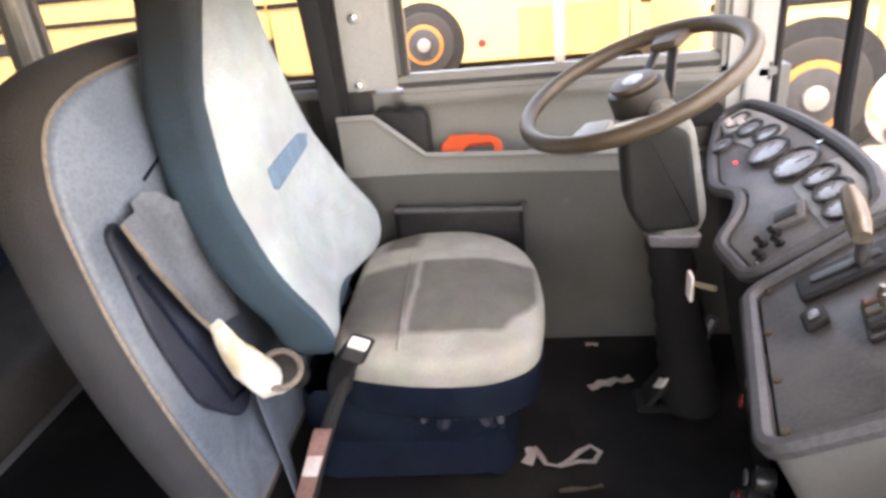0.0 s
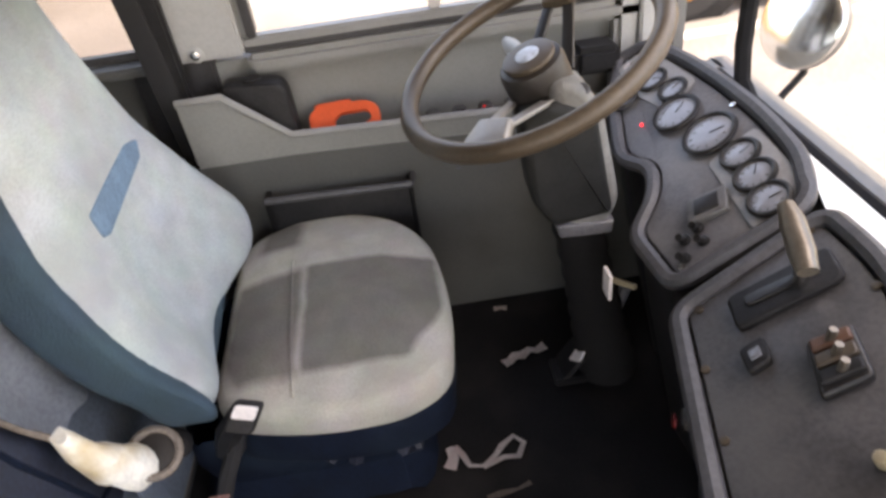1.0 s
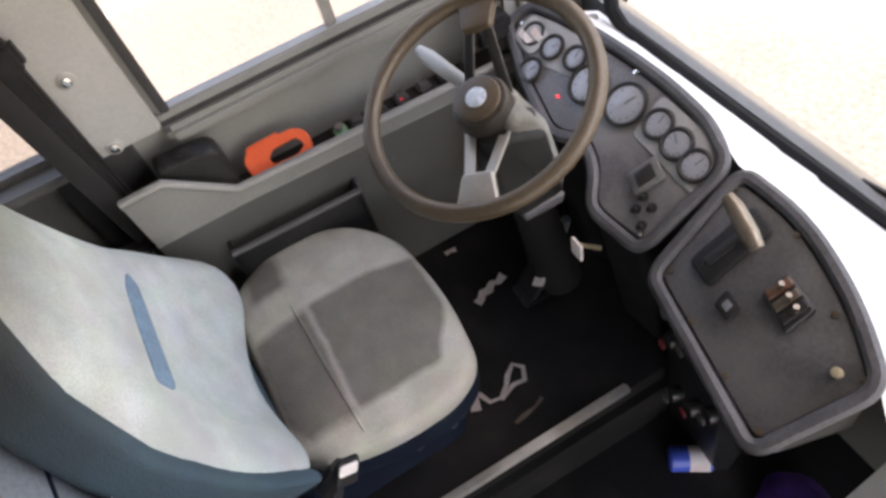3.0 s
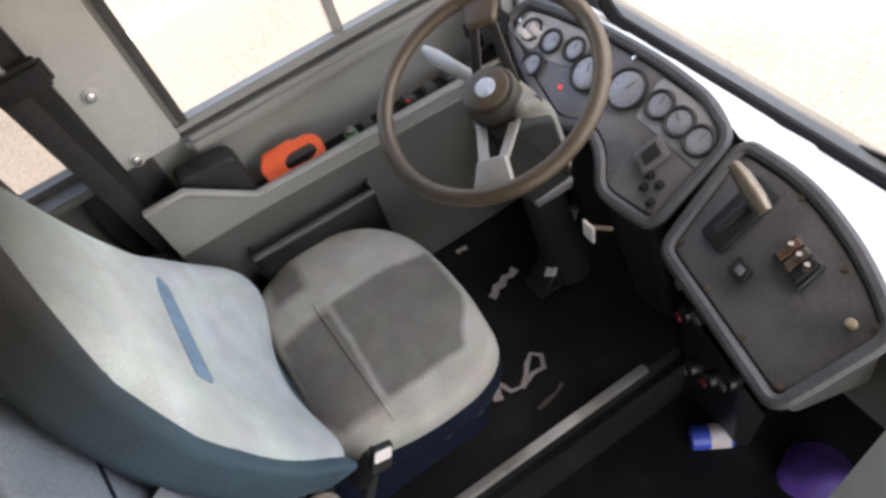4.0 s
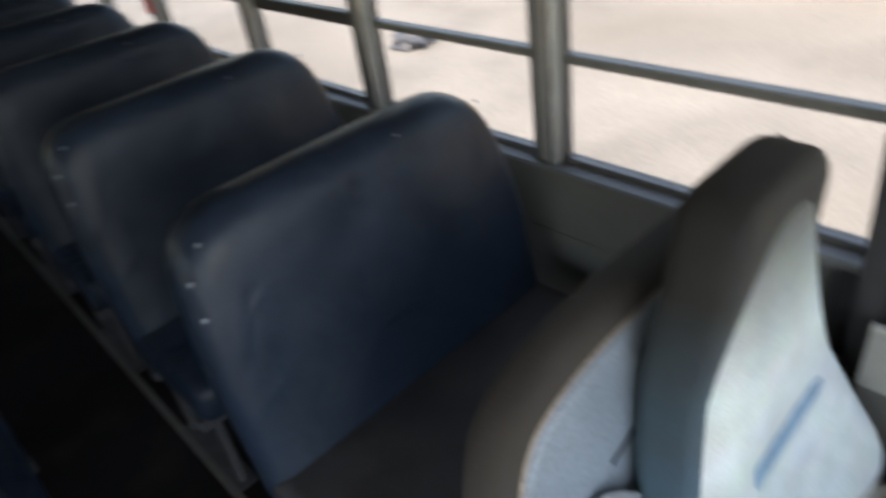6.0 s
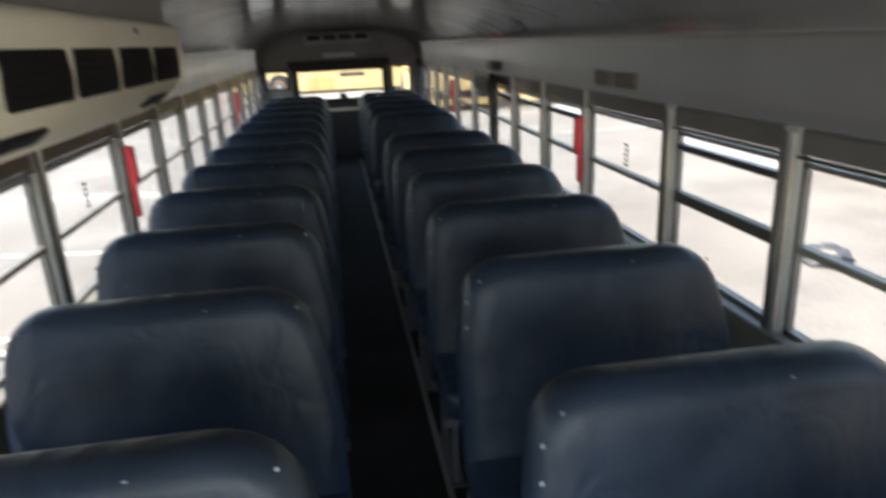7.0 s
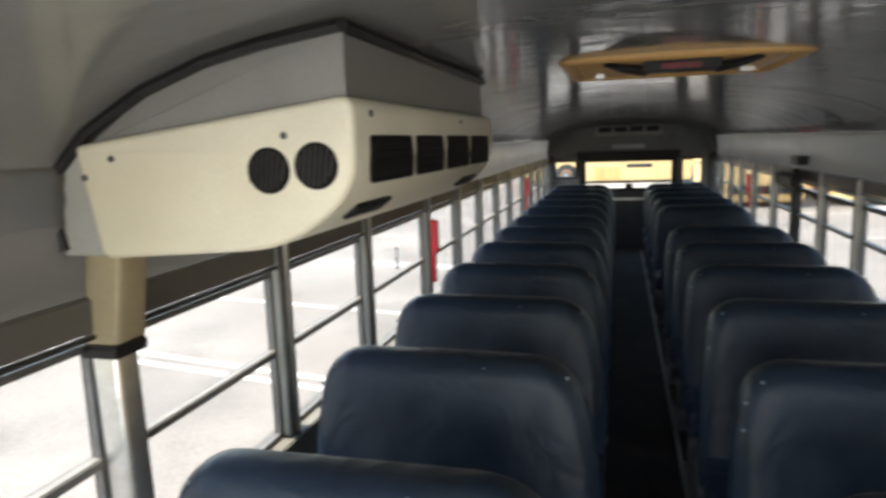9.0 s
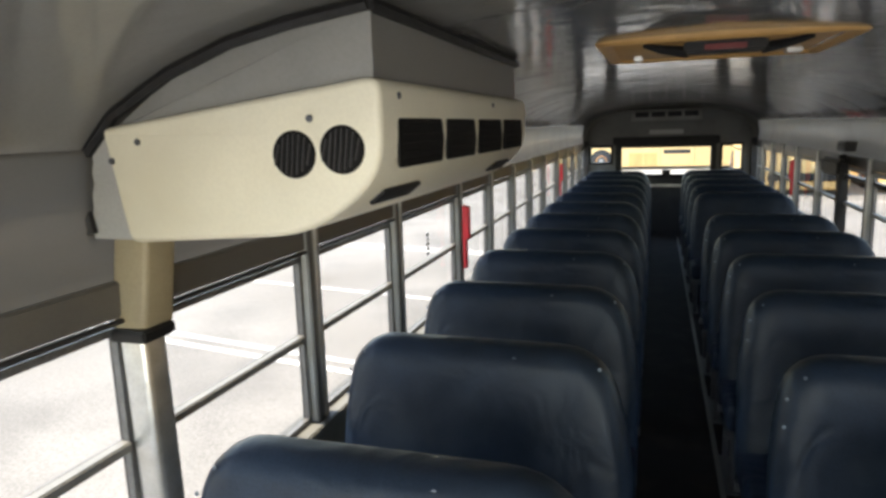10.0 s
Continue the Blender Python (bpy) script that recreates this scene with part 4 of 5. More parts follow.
part("strap", rod([(0.0, -0.03, 0.33), (0.0, -0.015, 0.29), (0.0, 0.015, 0.23), (0.0, 0.06, 0.12), (0.02, 0.1, 0.01)], [0.01, 0.012, 0.013, 0.014, 0.014], 8), "belt_web", lt)
tg = part("tag", pad(rounded([(-0.017, 0.035), (0.017, 0.035), (0.017, 0.205), (-0.017, 0.205)], 0.004, 2), 0.008, 0.002, 0, lambda u, v, w: (-0.014 - w, u + 0.115 - 0.4 * v, v)), "tag_pink", lt, "faded pink tag")
part("white_patch", pad(rounded([(-0.015, 0.1), (0.015, 0.1), (0.015, 0.148), (-0.015, 0.148)], 0.003, 2), 0.003, 0.001, 0, lambda u, v, w: (-0.022 - w, u + 0.115 - 0.4 * v, v)), "white_paper", tg, "white patch")

# ---- steering ----
WN = Vector((-0.127, 0.388, 1.0)).normalized()
HUB = Vector((0.708, -0.451, 0.719)) - WN * 0.01
WU = Vector((0.8, -0.6, 0))
WU = (WU - WN * WU.dot(WN)).normalized()
WR = WU.cross(WN).normalized()
RIM = 0.195
sw = thing("steering_wheel", "large worn tan steering wheel with grey twin spokes", "steering wheel")
wc = HUB + WN * 0.01
part("rim", rod([wc + RIM * (math.cos(a) * WR + math.sin(a) * WU) for a in (2 * math.pi * k / 48 for k in range(48))], 0.0148, 12, closed=True), "wheel_tan", sw, "worn tan plastic rim")


def flat_bar(a, b, wa, wb, thick, up, bm):
    """A flat tapered bar from a to b with its broad side towards `up`."""
    across = (b - a).cross(up).normalized()
    corners = [(0, -wa), (0, wa), (1, wb), (1, -wb)]
    return join(bm, pad([Vector(c) for c in corners], thick, thick * 0.3, 0, lambda u, v, w: a.lerp(b, u) + across * v + up * (w - thick / 2)))


for sg in (1, -1):
    bm = bmesh.new()
    for d in (-1, 1):
        flat_bar(HUB + WU * sg * 0.03 + WR * d * 0.034 - WN * 0.045, wc + WU * sg * (RIM - 0.058) + WR * d * 0.016 - WN * 0.008, 0.0095, 0.009, 0.007, WN, bm)
    part("spoke", bm, "spoke" if sg < 0 else "bezel", sw)
    part("spoke_pad", pad(rounded([(-0.026, RIM - 0.066), (0.026, RIM - 0.066), (0.036, RIM - 0.008), (-0.036, RIM - 0.008)], 0.008, 3), 0.018, 0.006, 0, lambda u, v, w, sg=sg: wc + WR * u + WU * sg * v + WN * (w - 0.014)), "spoke" if sg < 0 else "wheel_tan", sw)
part("hub", disc(HUB - WN * 0.08, WN, 0.05, 0.085, 0.012, 28), "hub_brown", sw, "dark brown round hub")
part("shroud", disc(HUB - WN * 0.125, WN, 0.062, 0.06, 0.015, 28), "hub_brown", sw, "dark shroud under the hub")
part("horn_button", disc(HUB + WN * 0.003, WN, 0.04, 0.01, 0.004, 24), "wheel_tan", sw)
part("badge", disc(HUB + WN * 0.012, WN, 0.018, 0.003, 0.001, 20), "badge_blue", sw, "small pale blue badge")
sc = thing("steering_column", "grey and black steering column cover with a rubber boot", "steering column")
CB = Vector((0.749, -0.567, 0.498))
ax = (HUB - CB).normalized()
cr = ax.cross(Vector((1, 0, 0))).normalized()
cs = cr.cross(ax).normalized()


def side_pad(yz, x0, x1, edge=0.008, radius=0.012):
    """A moulding with its outline in the y-z plane, from x0 to x1."""
    return pad(rounded(yz, radius, 3), x1 - x0, edge, 0, lambda u, v, w: (x1 - w, u, v))


part("upper_cover", side_pad([(-0.47, 0.696), (-0.51, 0.693), (-0.548, 0.65), (-0.58, 0.485), (-0.56, 0.44), (-0.497, 0.44), (-0.467, 0.54)], 0.65, 0.765, 0.016, 0.02), "column_grey", sc, "scuffed pale grey plastic cover")
part("lower_cover", side_pad([(-0.422, 0.653), (-0.467, 0.675), (-0.537, 0.642), (-0.566, 0.468), (-0.467, 0.458), (-0.437, 0.508)], 0.638, 0.72, 0.014, 0.014), "column_dark", sc, "black lower cover")
part("bracket", side_pad([(-0.475, 0.455), (-0.57, 0.45), (-0.565, 0.425), (-0.48, 0.43)], 0.648, 0.755, 0.004, 0.004), "dash_black", sc, "grey bracket step")
part("shaft", rod([Vector((0.705, -0.52, 0.44)).lerp(Vector((0.755, -0.6, 0.0)), k / 16) for k in range(17)], [0.04 + 0.022 * (k / 16) ** 2 + 0.005 * (k % 2) for k in range(17)], 18), "seal_rubber", sc, "black rubber boot")
part("indicator_lever", rod([(0.74, -0.487, 0.675), (0.79, -0.48, 0.667), (0.815, -0.477, 0.664), (0.93, -0.466, 0.654), (0.965, -0.463, 0.652)], [0.006, 0.007, 0.013, 0.015, 0.01], 12), "pillar_grey", sc, "pale indicator lever")
part("knob", disc(HUB - ax * 0.06 - cs * 0.05 - cr * 0.04, (-0.6, 0.3, 0.7), 0.011, 0.012, 0.004, 14), "dash_rim", sc)
pd = thing("pedal", "black foot pedal carrying a pale flap", "pedal", at=(0.745, -0.45, 0))
part("pad", pad(rounded([(-0.035, 0), (0.035, 0), (0.035, 0.13), (-0.035, 0.13)], 0.01, 3), 0.015, 0.004, 0, lambda u, v, w: (u, -0.06 - 0.09 * v / 0.13 + w, 0.02 + v)), "black_plastic", pd)
# stands in for a loose white flap at the boot, mounted on the pedal
part("pale_flap", pad(rounded([(-0.03, 0.02), (0.0, 0.0), (0.012, 0.075), (-0.004, 0.085)], 0.006, 2), 0.004, 0.001, 0, lambda u, v, w: (u - 0.012, -0.083 - 0.09 * v / 0.13 + 0.017 + w, 0.055 + v)), "white_paper", pd, "pale flap")
part("arm", rod([(0, -0.14, 0.1), (0, -0.18, 0.22)], 0.012, 8), "steel_leg", pd)
part("base", box(-0.035, 0.035, -0.1, -0.03, 0.0, 0.02, 0.004), "black_plastic", pd)

# ---- instrument panel ----
DASH, DASH_U, DASH_V = Vector((0.633, -0.661, 0.5196)), Vector((0.8585, 0.031, 0.0186)), Vector((-0.0912, 1.0007, -0.6568))
DN = DASH_U.cross(DASH_V).normalized()
SIDE, SIDE_U, SIDE_V = Vector((0.333, -0.673, 0.5257)), Vector((0.906, 0.072, -0.118)), Vector((-0.23, 1.079, -0.614))
EN = SIDE_U.cross(SIDE_V).normalized()


def on_dash(x, y, w=0.0):
    return DASH + DASH_U * (x - 0.63) + DASH_V * (y + 0.7) + DN * w


def slab_on(corners, thick, base, radius):
    """A low block on the instrument plate."""
    return pad(rounded(corners, radius, 3), thick, 0.001, 0, lambda u, v, w: on_dash(u, v, w + base))


def on_side(x, y, w=0.0):
    return SIDE + SIDE_U * (x - 0.3) + SIDE_V * (y + 0.7) + EN * w


db = thing("dashboard", "black instrument panel with a raised rim, round gauges and switches", "dashboard")
dash = rounded([(0.408, -0.785, 0.03), (0.428, -0.622, 0.03), (0.58, -0.615, 0.03), (0.625, -0.66, 0.04), (0.7, -0.685, 0.05), (0.775, -0.655, 0.04), (0.93, -0.69, 0.03), (1.085, -0.745, 0.02), (1.06, -0.795, 0.03), (0.92, -0.815, 0.1), (0.78, -0.823, 0.1), (0.62, -0.825, 0.1), (0.49, -0.815, 0.08)], 0.04, 5)
part("panel", pad(inset(dash, 0.012), 0.012, 0.003, 0, lambda u, v, w: on_dash(u, v, w - 0.012)), "dash_black", db, "black textured instrument plate")
part("rim", rod([on_dash(p.x, p.y, 0.0) for p in dash], 0.0125, 8, closed=True), "dash_rim", db, "raised black rim")
body = bmesh.new()
top = [body.verts.new(on_dash(p.x, p.y, -0.008)) for p in dash]
low = [on_dash(p.x, p.y) for p in inset(dash, 0.006)]
mid = [body.verts.new((q.x, q.y - 0.02, 0.33)) for q in low]
bot = [body.verts.new((q.x * 0.98 + 0.02, q.y - 0.09, 0.0)) for q in low]
for a, b in ((top, mid), (mid, bot)):
    for k in range(len(a)):
        body.faces.new((a[k], a[(k + 1) % len(a)], b[(k + 1) % len(a)], b[k]))
part("body", body, "black_plastic", db, "dark lower body")
for cor in ([(1.035, -0.728), (0.93, -0.728), (0.83, -0.742), (0.815, -0.775), (0.83, -0.803), (0.95, -0.797), (1.035, -0.785)], [(0.615, -0.738), (0.52, -0.732), (0.425, -0.726), (0.425, -0.788), (0.5, -0.804), (0.615, -0.808)]):
    part("gauge_plate", pad(rounded(cor, 0.012, 2), 0.003, 0.001, 0, lambda u, v, w: on_dash(u, v, w)), "grey_plastic", db, "grey plate around the small gauges")
for x, y, r in ((0.992, -0.759, 0.026), (0.921, -0.761, 0.027), (0.848, -0.771, 0.026), (0.933, -0.711, 0.027), (0.778, -0.752, 0.041), (0.668, -0.764, 0.044), (0.577, -0.772, 0.029), (0.516, -0.767, 0.03), (0.456, -0.76, 0.03)):
    r *= 0.9
    g = part("gauge", disc(on_dash(x, y, 0.001), DN, r, 0.007, 0.002, 26), "gauge_face", db, "round gauge with a pale dial")
    part("bezel", ring(on_dash(x, y, 0.008), DN, r, 0.0042), "bezel", g)
    na = random.uniform(0.5, 2.4)
    bm = rod([on_dash(x, y, 0.0095), on_dash(x + r * 0.6 * math.cos(na), y - r * 0.55 * math.sin(na), 0.0095)], 0.0008, 5)
    for k in range(9):
        a = math.radians(-30 + 30 * k)
        d = Vector((math.cos(a), math.sin(a)))
        rod([on_dash(x + d.x * r * 0.66, y + d.y * r * 0.6, 0.0085), on_dash(x + d.x * r * 0.8, y + d.y * r * 0.72, 0.0085)], 0.0007, 4, bm)
    part("needle", bm, "bezel", g)
dsp = part("display", pad(rounded([(-0.026, -0.042), (0.026, -0.042), (0.026, 0.042), (-0.026, 0.042)], 0.006, 2), 0.012, 0.003, 0, lambda u, v, w: on_dash(0.523 + u * 0.9 + v * 0.25, -0.706 + v * 0.55 - u * 0.3, w)), "frame_grey", db, "dark raised display frame")
part("screen", pad(rounded([(-0.016, -0.026), (0.016, -0.026), (0.016, 0.026), (-0.016, 0.026)], 0.003, 2), 0.003, 0.001, 0, lambda u, v, w: on_dash(0.523 + u * 0.9 + v * 0.25, -0.706 + v * 0.55 - u * 0.3, 0.012 + w)), "bezel", dsp)
for x, y in ((0.495, -0.662), (0.47, -0.678), (0.462, -0.65), (0.5, -0.682)):
    t = part("toggle", disc(on_dash(x, y), DN, 0.009, 0.006, 0.002, 12), "bezel", db)
    part("lever", rod([on_dash(x, y, 0.004), on_dash(x - 0.006, y + 0.004, 0.02)], [0.004, 0.0055], 8), "black_plastic", t)
part("warning_lamp", disc(on_dash(0.826, -0.708, 0.001), DN, 0.0024, 0.003, 0.001, 10), "red_lamp", db, "lit red warning lamp")
for x, y in ((0.596, -0.637), (0.452, -0.642), (0.433, -0.77), (1.05, -0.76), (0.7, -0.81)):
    part("screw", disc(on_dash(x, y), DN, 0.006, 0.003, 0.001, 8), "chrome", db)
op = part("label_plate", slab_on([(1.045, -0.735), (0.955, -0.728), (0.945, -0.772), (1.03, -0.785)], 0.005, 0.004, 0.018), "pillar_grey", db, "pale rounded plate in the corner")
for cor in ([(1.03, -0.742), (0.985, -0.738), (0.982, -0.75), (1.028, -0.754)], [(1.0, -0.757), (0.962, -0.753), (0.96, -0.765), (0.998, -0.77)]):
    part("label", slab_on(cor, 0.003, 0.009, 0.002), "white_paper", op, "small white label")
part("corner_pod", box(1.0, 1.07, -0.69, -0.6, 0.545, 0.6, 0.012), "black_plastic", db, "black switch pod in the corner")

cs_ = thing("side_console", "black sloping side console with a gear lever and switches", "console")
side = rounded([(0.402, -0.615, 0.025), (0.385, -0.79, 0.03), (0.24, -0.777, 0.08), (0.105, -0.728, 0.08), (0.01, -0.672, 0.03), (0.088, -0.53, 0.025)], 0.04, 5)
part("panel", pad(inset(side, 0.012), 0.012, 0.003, 0, lambda u, v, w: on_side(u, v, w - 0.012)), "console_black", cs_, "black textured plate with grey wear")
part("rim", rod([on_side(p.x, p.y, 0.0) for p in side], 0.0125, 8, closed=True), "dash_rim", cs_, "raised rim")
body = bmesh.new()
top = [body.verts.new(on_side(p.x, p.y, -0.008)) for p in side]
low = [on_side(p.x, p.y) for p in inset(side, 0.008)]
bot = [body.verts.new((0.4 + (q.x - 0.4) * 1.02, q.y - 0.05, 0.33 + 0.02 * (0.4 - q.x))) for q in low]
foot = bmesh.new()
fr = [[foot.verts.new((0.4 + (q.x - 0.4) * g, -0.68 + (q.y + 0.68) * h_ - 0.02, z + (0.02 * (0.4 - q.x) if z > 0 else 0))) for q in low] for g, h_, z in ((0.96, 0.99, 0.315), (0.7, 0.8, 0.27), (0.62, 0.25, -0.235))]
for a, b in zip(fr, fr[1:]):
    for k in range(len(a)):
        foot.faces.new((a[k], a[(k + 1) % len(a)], b[(k + 1) % len(a)], b[k]))
part("pedestal", foot, "black_plastic", cs_, "black recessed foot")
for k in range(len(top)):
    body.faces.new((top[k], top[(k + 1) % len(top)], bot[(k + 1) % len(top)], bot[k]))
part("body", body, "panel_grey", cs_, "grey lower body")
def slab(corners, thick, edge=0.004, base=0.0, place=on_side, radius=0.006):
    """A low block on a sloping panel, its outline given by corners on the panel."""
    return pad(rounded(corners, radius, 2), thick, edge, 0, lambda u, v, w: place(u, v, w + base))


gs = part("gear_gate", slab([(0.358, -0.66), (0.301, -0.647), (0.27, -0.748), (0.326, -0.761)], 0.012, radius=0.01), "black_plastic", cs_, "black gear lever gate")
part("slot", slab([(0.337, -0.672), (0.32, -0.668), (0.293, -0.737), (0.309, -0.741)], 0.003, 0.001, 0.012), "bezel", gs)
gl = part("gear_lever", rod([on_side(0.305, -0.712, 0.0), (0.333, -0.68, 0.59), (0.333, -0.665, 0.615)], 0.009, 10), "chrome", cs_, "gear lever with a worn silver grip")
part("grip", rod([(0.374, -0.67, 0.634), (0.352, -0.667, 0.627), (0.315, -0.661, 0.612), (0.293, -0.657, 0.603)], [0.009, 0.0135, 0.0145, 0.011], 12), "worn_silver", gl)
swt = part("rocker_switch", slab([(0.275, -0.635), (0.238, -0.628), (0.235, -0.652), (0.272, -0.66)], 0.012, 0.003), "black_plastic", cs_)
part("lens", slab([(0.262, -0.64), (0.248, -0.637), (0.246, -0.648), (0.26, -0.651)], 0.004, 0.001, 0.011, radius=0.002), "gauge_glass", swt)
sb = part("switch_block", slab([(0.225, -0.68), (0.155, -0.657), (0.142, -0.699), (0.209, -0.718)], 0.014, 0.004), "bezel", cs_, "block of three rocker switches")
for k, look_ in enumerate(("orange_dull", "wheel_tan", "black_plastic")):
    p0, p1 = Vector((0.222, -0.683)), Vector((0.158, -0.662))
    q0, q1 = Vector((0.208, -0.714)), Vector((0.145, -0.696))
    f0, f1 = 0.06 + 0.31 * k, 0.31 + 0.31 * k
    cor = [p0.lerp(p1, f0), p0.lerp(p1, f1), q0.lerp(q1, f1), q0.lerp(q1, f0)]
    part("rocker", slab([(c.x, c.y) for c in cor], 0.009, 0.003, 0.012, radius=0.003), look_, sb)
    mid_ = (cor[0] + cor[1] + cor[2] + cor[3]) / 4
    part("tip", rod([on_side(mid_.x, mid_.y, 0.018), on_side(mid_.x - 0.003, mid_.y - 0.006, 0.031)], [0.0055, 0.0045], 8), "worn_silver", sb, "worn metal tip")
part("knob", disc(on_side(0.066, -0.657), EN, 0.0075, 0.018, 0.003, 16), "tan_duct", cs_, "pale round knob")
for x, y in ((0.38, -0.635), (0.375, -0.765), (0.24, -0.758), (0.12, -0.707), (0.035, -0.667), (0.1, -0.553), (0.19, -0.577), (0.29, -0.602)):
    part("screw", disc(on_side(x, y), EN, 0.006, 0.003, 0.001, 8), "wheel_tan", cs_)
for x, z, red in ((0.35, 0.415, 0), (0.34, 0.32, 1), (0.29, 0.39, 0), (0.245, 0.23, 1), (0.2, 0.31, 0), (0.3, 0.17, 0)):
    y = -0.592 + (0.411 - x) * 0.24
    v = part("valve", disc((x, y - 0.02, z), (0.2, 1, 0.1), 0.016, 0.026, 0.004, 14), "bezel", cs_, "air valve")
    part("cap", disc((x + 0.005, y + 0.013, z + 0.003), (0.2, 1, 0.1), 0.011, 0.004, 0.002, 12), "cap_red" if red else "dash_rim", v)
kt = thing("ignition_key", "key with a pale plastic tag hanging under the dashboard", "key", at=(0.56, -0.555, 0.397))
part("tag", pad(rounded([(-0.016, -0.024), (0.016, -0.024), (0.016, 0.024), (-0.016, 0.024)], 0.004, 2), 0.006, 0.002, 0, lambda u, v, w: (u, 0.02 + w, v)), "white_paper", kt)
part("key_shank", rod([(0.012, 0.02, 0.0), (-0.03, -0.01, 0.01)], 0.005, 6), "tan_duct", kt)

# cowl between the instruments and the windscreen
cw = bmesh.new()
edge = [(1.09, -0.78), (1.05, -0.8), (0.92, -0.822), (0.78, -0.83), (0.62, -0.832), (0.49, -0.822), (0.4, -0.8), (0.24, -0.786), (0.1, -0.735), (0.0, -0.675), (-0.3, -0.6), (-0.9, -0.6)]
a = [cw.verts.new((on_dash(x, y) if x > 0.41 else on_side(x, y) if x > 0 else Vector((x, y + 0.04, 0.5))) - Vector((0, 0, 0.012))) for x, y in edge]
b = [cw.verts.new((max(-1, x * 0.97 - 0.01), -0.94, 0.455 if x > 0.4 else 0.46)) for x, y in edge]
c = [cw.verts.new((v.co.x, v.co.y, 0.0)) for v in a]
for k in range(len(edge) - 1):
    cw.faces.new((a[k], a[k + 1], b[k + 1], b[k]))
    if k >= 9:
        cw.faces.new((a[k], a[k + 1], c[k + 1], c[k]))
structure("trim_cowl", cw, "cowl", "pale grey cowl between the dashboard and the windscreen")

# ---- things by the driver's wall ----
dp = thing("door_pocket", "black plastic document pocket on the driver's wall panel", "pocket", at=(1.008, -0.1, 0))
part("front", pad(rounded([(-0.15, 0.24), (0.15, 0.24), (0.15, 0.388), (-0.15, 0.4)], 0.01, 3), 0.012, 0.004, 0, lambda u, v, w: (-0.045 + w, -u, v)), "black_plastic", dp)
part("lip", rod([(-0.042, 0.15, 0.4), (-0.042, -0.15, 0.39), (0.0, -0.153, 0.388)], 0.008, 8), "dash_rim", dp)
part("end_plate", box(-0.045, 0.01, 0.142, 0.152, 0.24, 0.4), "black_plastic", dp)
part("end_plate", box(-0.045, 0.01, -0.152, -0.142, 0.24, 0.388), "black_plastic", dp)
oh = thing("orange_cutter", "bright orange plastic safety cutter with an open grip in the tray", "cutter", at=(1.052, -0.136, 0.477))
o = rounded([(-0.08, -0.045), (0.03, -0.05), (0.085, -0.028), (0.085, 0.02), (0.06, 0.042), (-0.06, 0.042), (-0.085, 0.02)], 0.02, 4)
i_ = rounded([(-0.022, -0.022), (0.042, -0.026), (0.067, -0.01), (0.056, 0.014), (-0.005, 0.016), (-0.026, -0.003)], 0.01, 4)
lean_out = Vector((-0.66, 0, 0.75))
flat = lambda p, w: Vector((p.y * 0.6, -p.x * 0.86, p.y * 0.53 + 0.034)) + lean_out * w
bm = bmesh.new()
oo = [o[int(k * len(o) / 40)] for k in range(40)]
eye_ = Vector((0.022, -0.008))
ii = [max(i_, key=lambda q, d=(p - eye_).normalized(): (q - eye_).normalized().dot(d)) for p in oo]
lv = [[bm.verts.new(flat(p * g, w)) for p in ring_] for ring_, g, w in ((oo, 1.0, 0.0), (oo, 1.0, 0.009), (oo, 0.96, 0.013), (ii, 1.0, 0.013), (ii, 1.0, 0.0))]
for a, b in zip(lv, lv[1:] + lv[:1]):
    for k in range(40):
        bm.faces.new((a[k], a[(k + 1) % 40], b[(k + 1) % 40], b[k]))
part("handle", bm, "orange", oh)
part("guard", pad(rounded([(-0.07, 0.036), (0.02, 0.036), (0.022, 0.05), (-0.062, 0.048)], 0.006, 3), 0.012, 0.003, 0, lambda u, v, w: flat(Vector((u, v)), w)), "orange", oh)
ch = thing("cup_holder", "black moulded cup holder at the end of the tray", "cup holder", at=(1.058, 0.005, 0.437))
part("bin", pad(rounded([(-0.05, 0.0, 0.004), (0.08, 0.0, 0.004), (0.08, 0.19, 0.02), (-0.045, 0.18, 0.03)], 0.01, 4), 0.055, 0.008, 0, lambda u, v, w: (0.022 - w, u, v)), "black_plastic", ch)
part("well", disc((-0.006, 0.02, 0.186), (0, 0, 1), 0.018, 0.004, 0.001, 18), "black_plastic", ch)
sp_ = thing("switch_strip", "row of black switches with green tag in the tray", "switches", at=(1.058, -0.4, 0.45))
part("strip", box(-0.03, 0.025, -0.22, 0.15, 0.0, 0.03, 0.006), "black_plastic", sp_)
for k in range(6):
    part("switch", box(-0.022, 0.012, 0.07 - 0.055 * k, 0.1 - 0.055 * k, 0.03, 0.05, 0.005), "dash_rim", sp_)
part("green_tag", box(-0.025, 0.01, 0.11, 0.14, 0.03, 0.042, 0.003), "green_tag", sp_)
part("button", disc((-0.005, 0.125, 0.042), (0, 0, 1), 0.011, 0.012, 0.003, 12), "spoke", sp_)
part("lamp", disc((-0.02, -0.02, 0.05), (-0.3, 0, 1), 0.0024, 0.003, 0.001, 8), "red_dim", sp_)
ws_ = thing("wall_screw", "small screw head on the driver's wall panel", "screw", at=(1.009, -0.351, 0.388))
part("head", disc((0, 0, 0), (-1, 0, 0), 0.006, 0.004, 0.001, 8), "steel_leg", ws_)


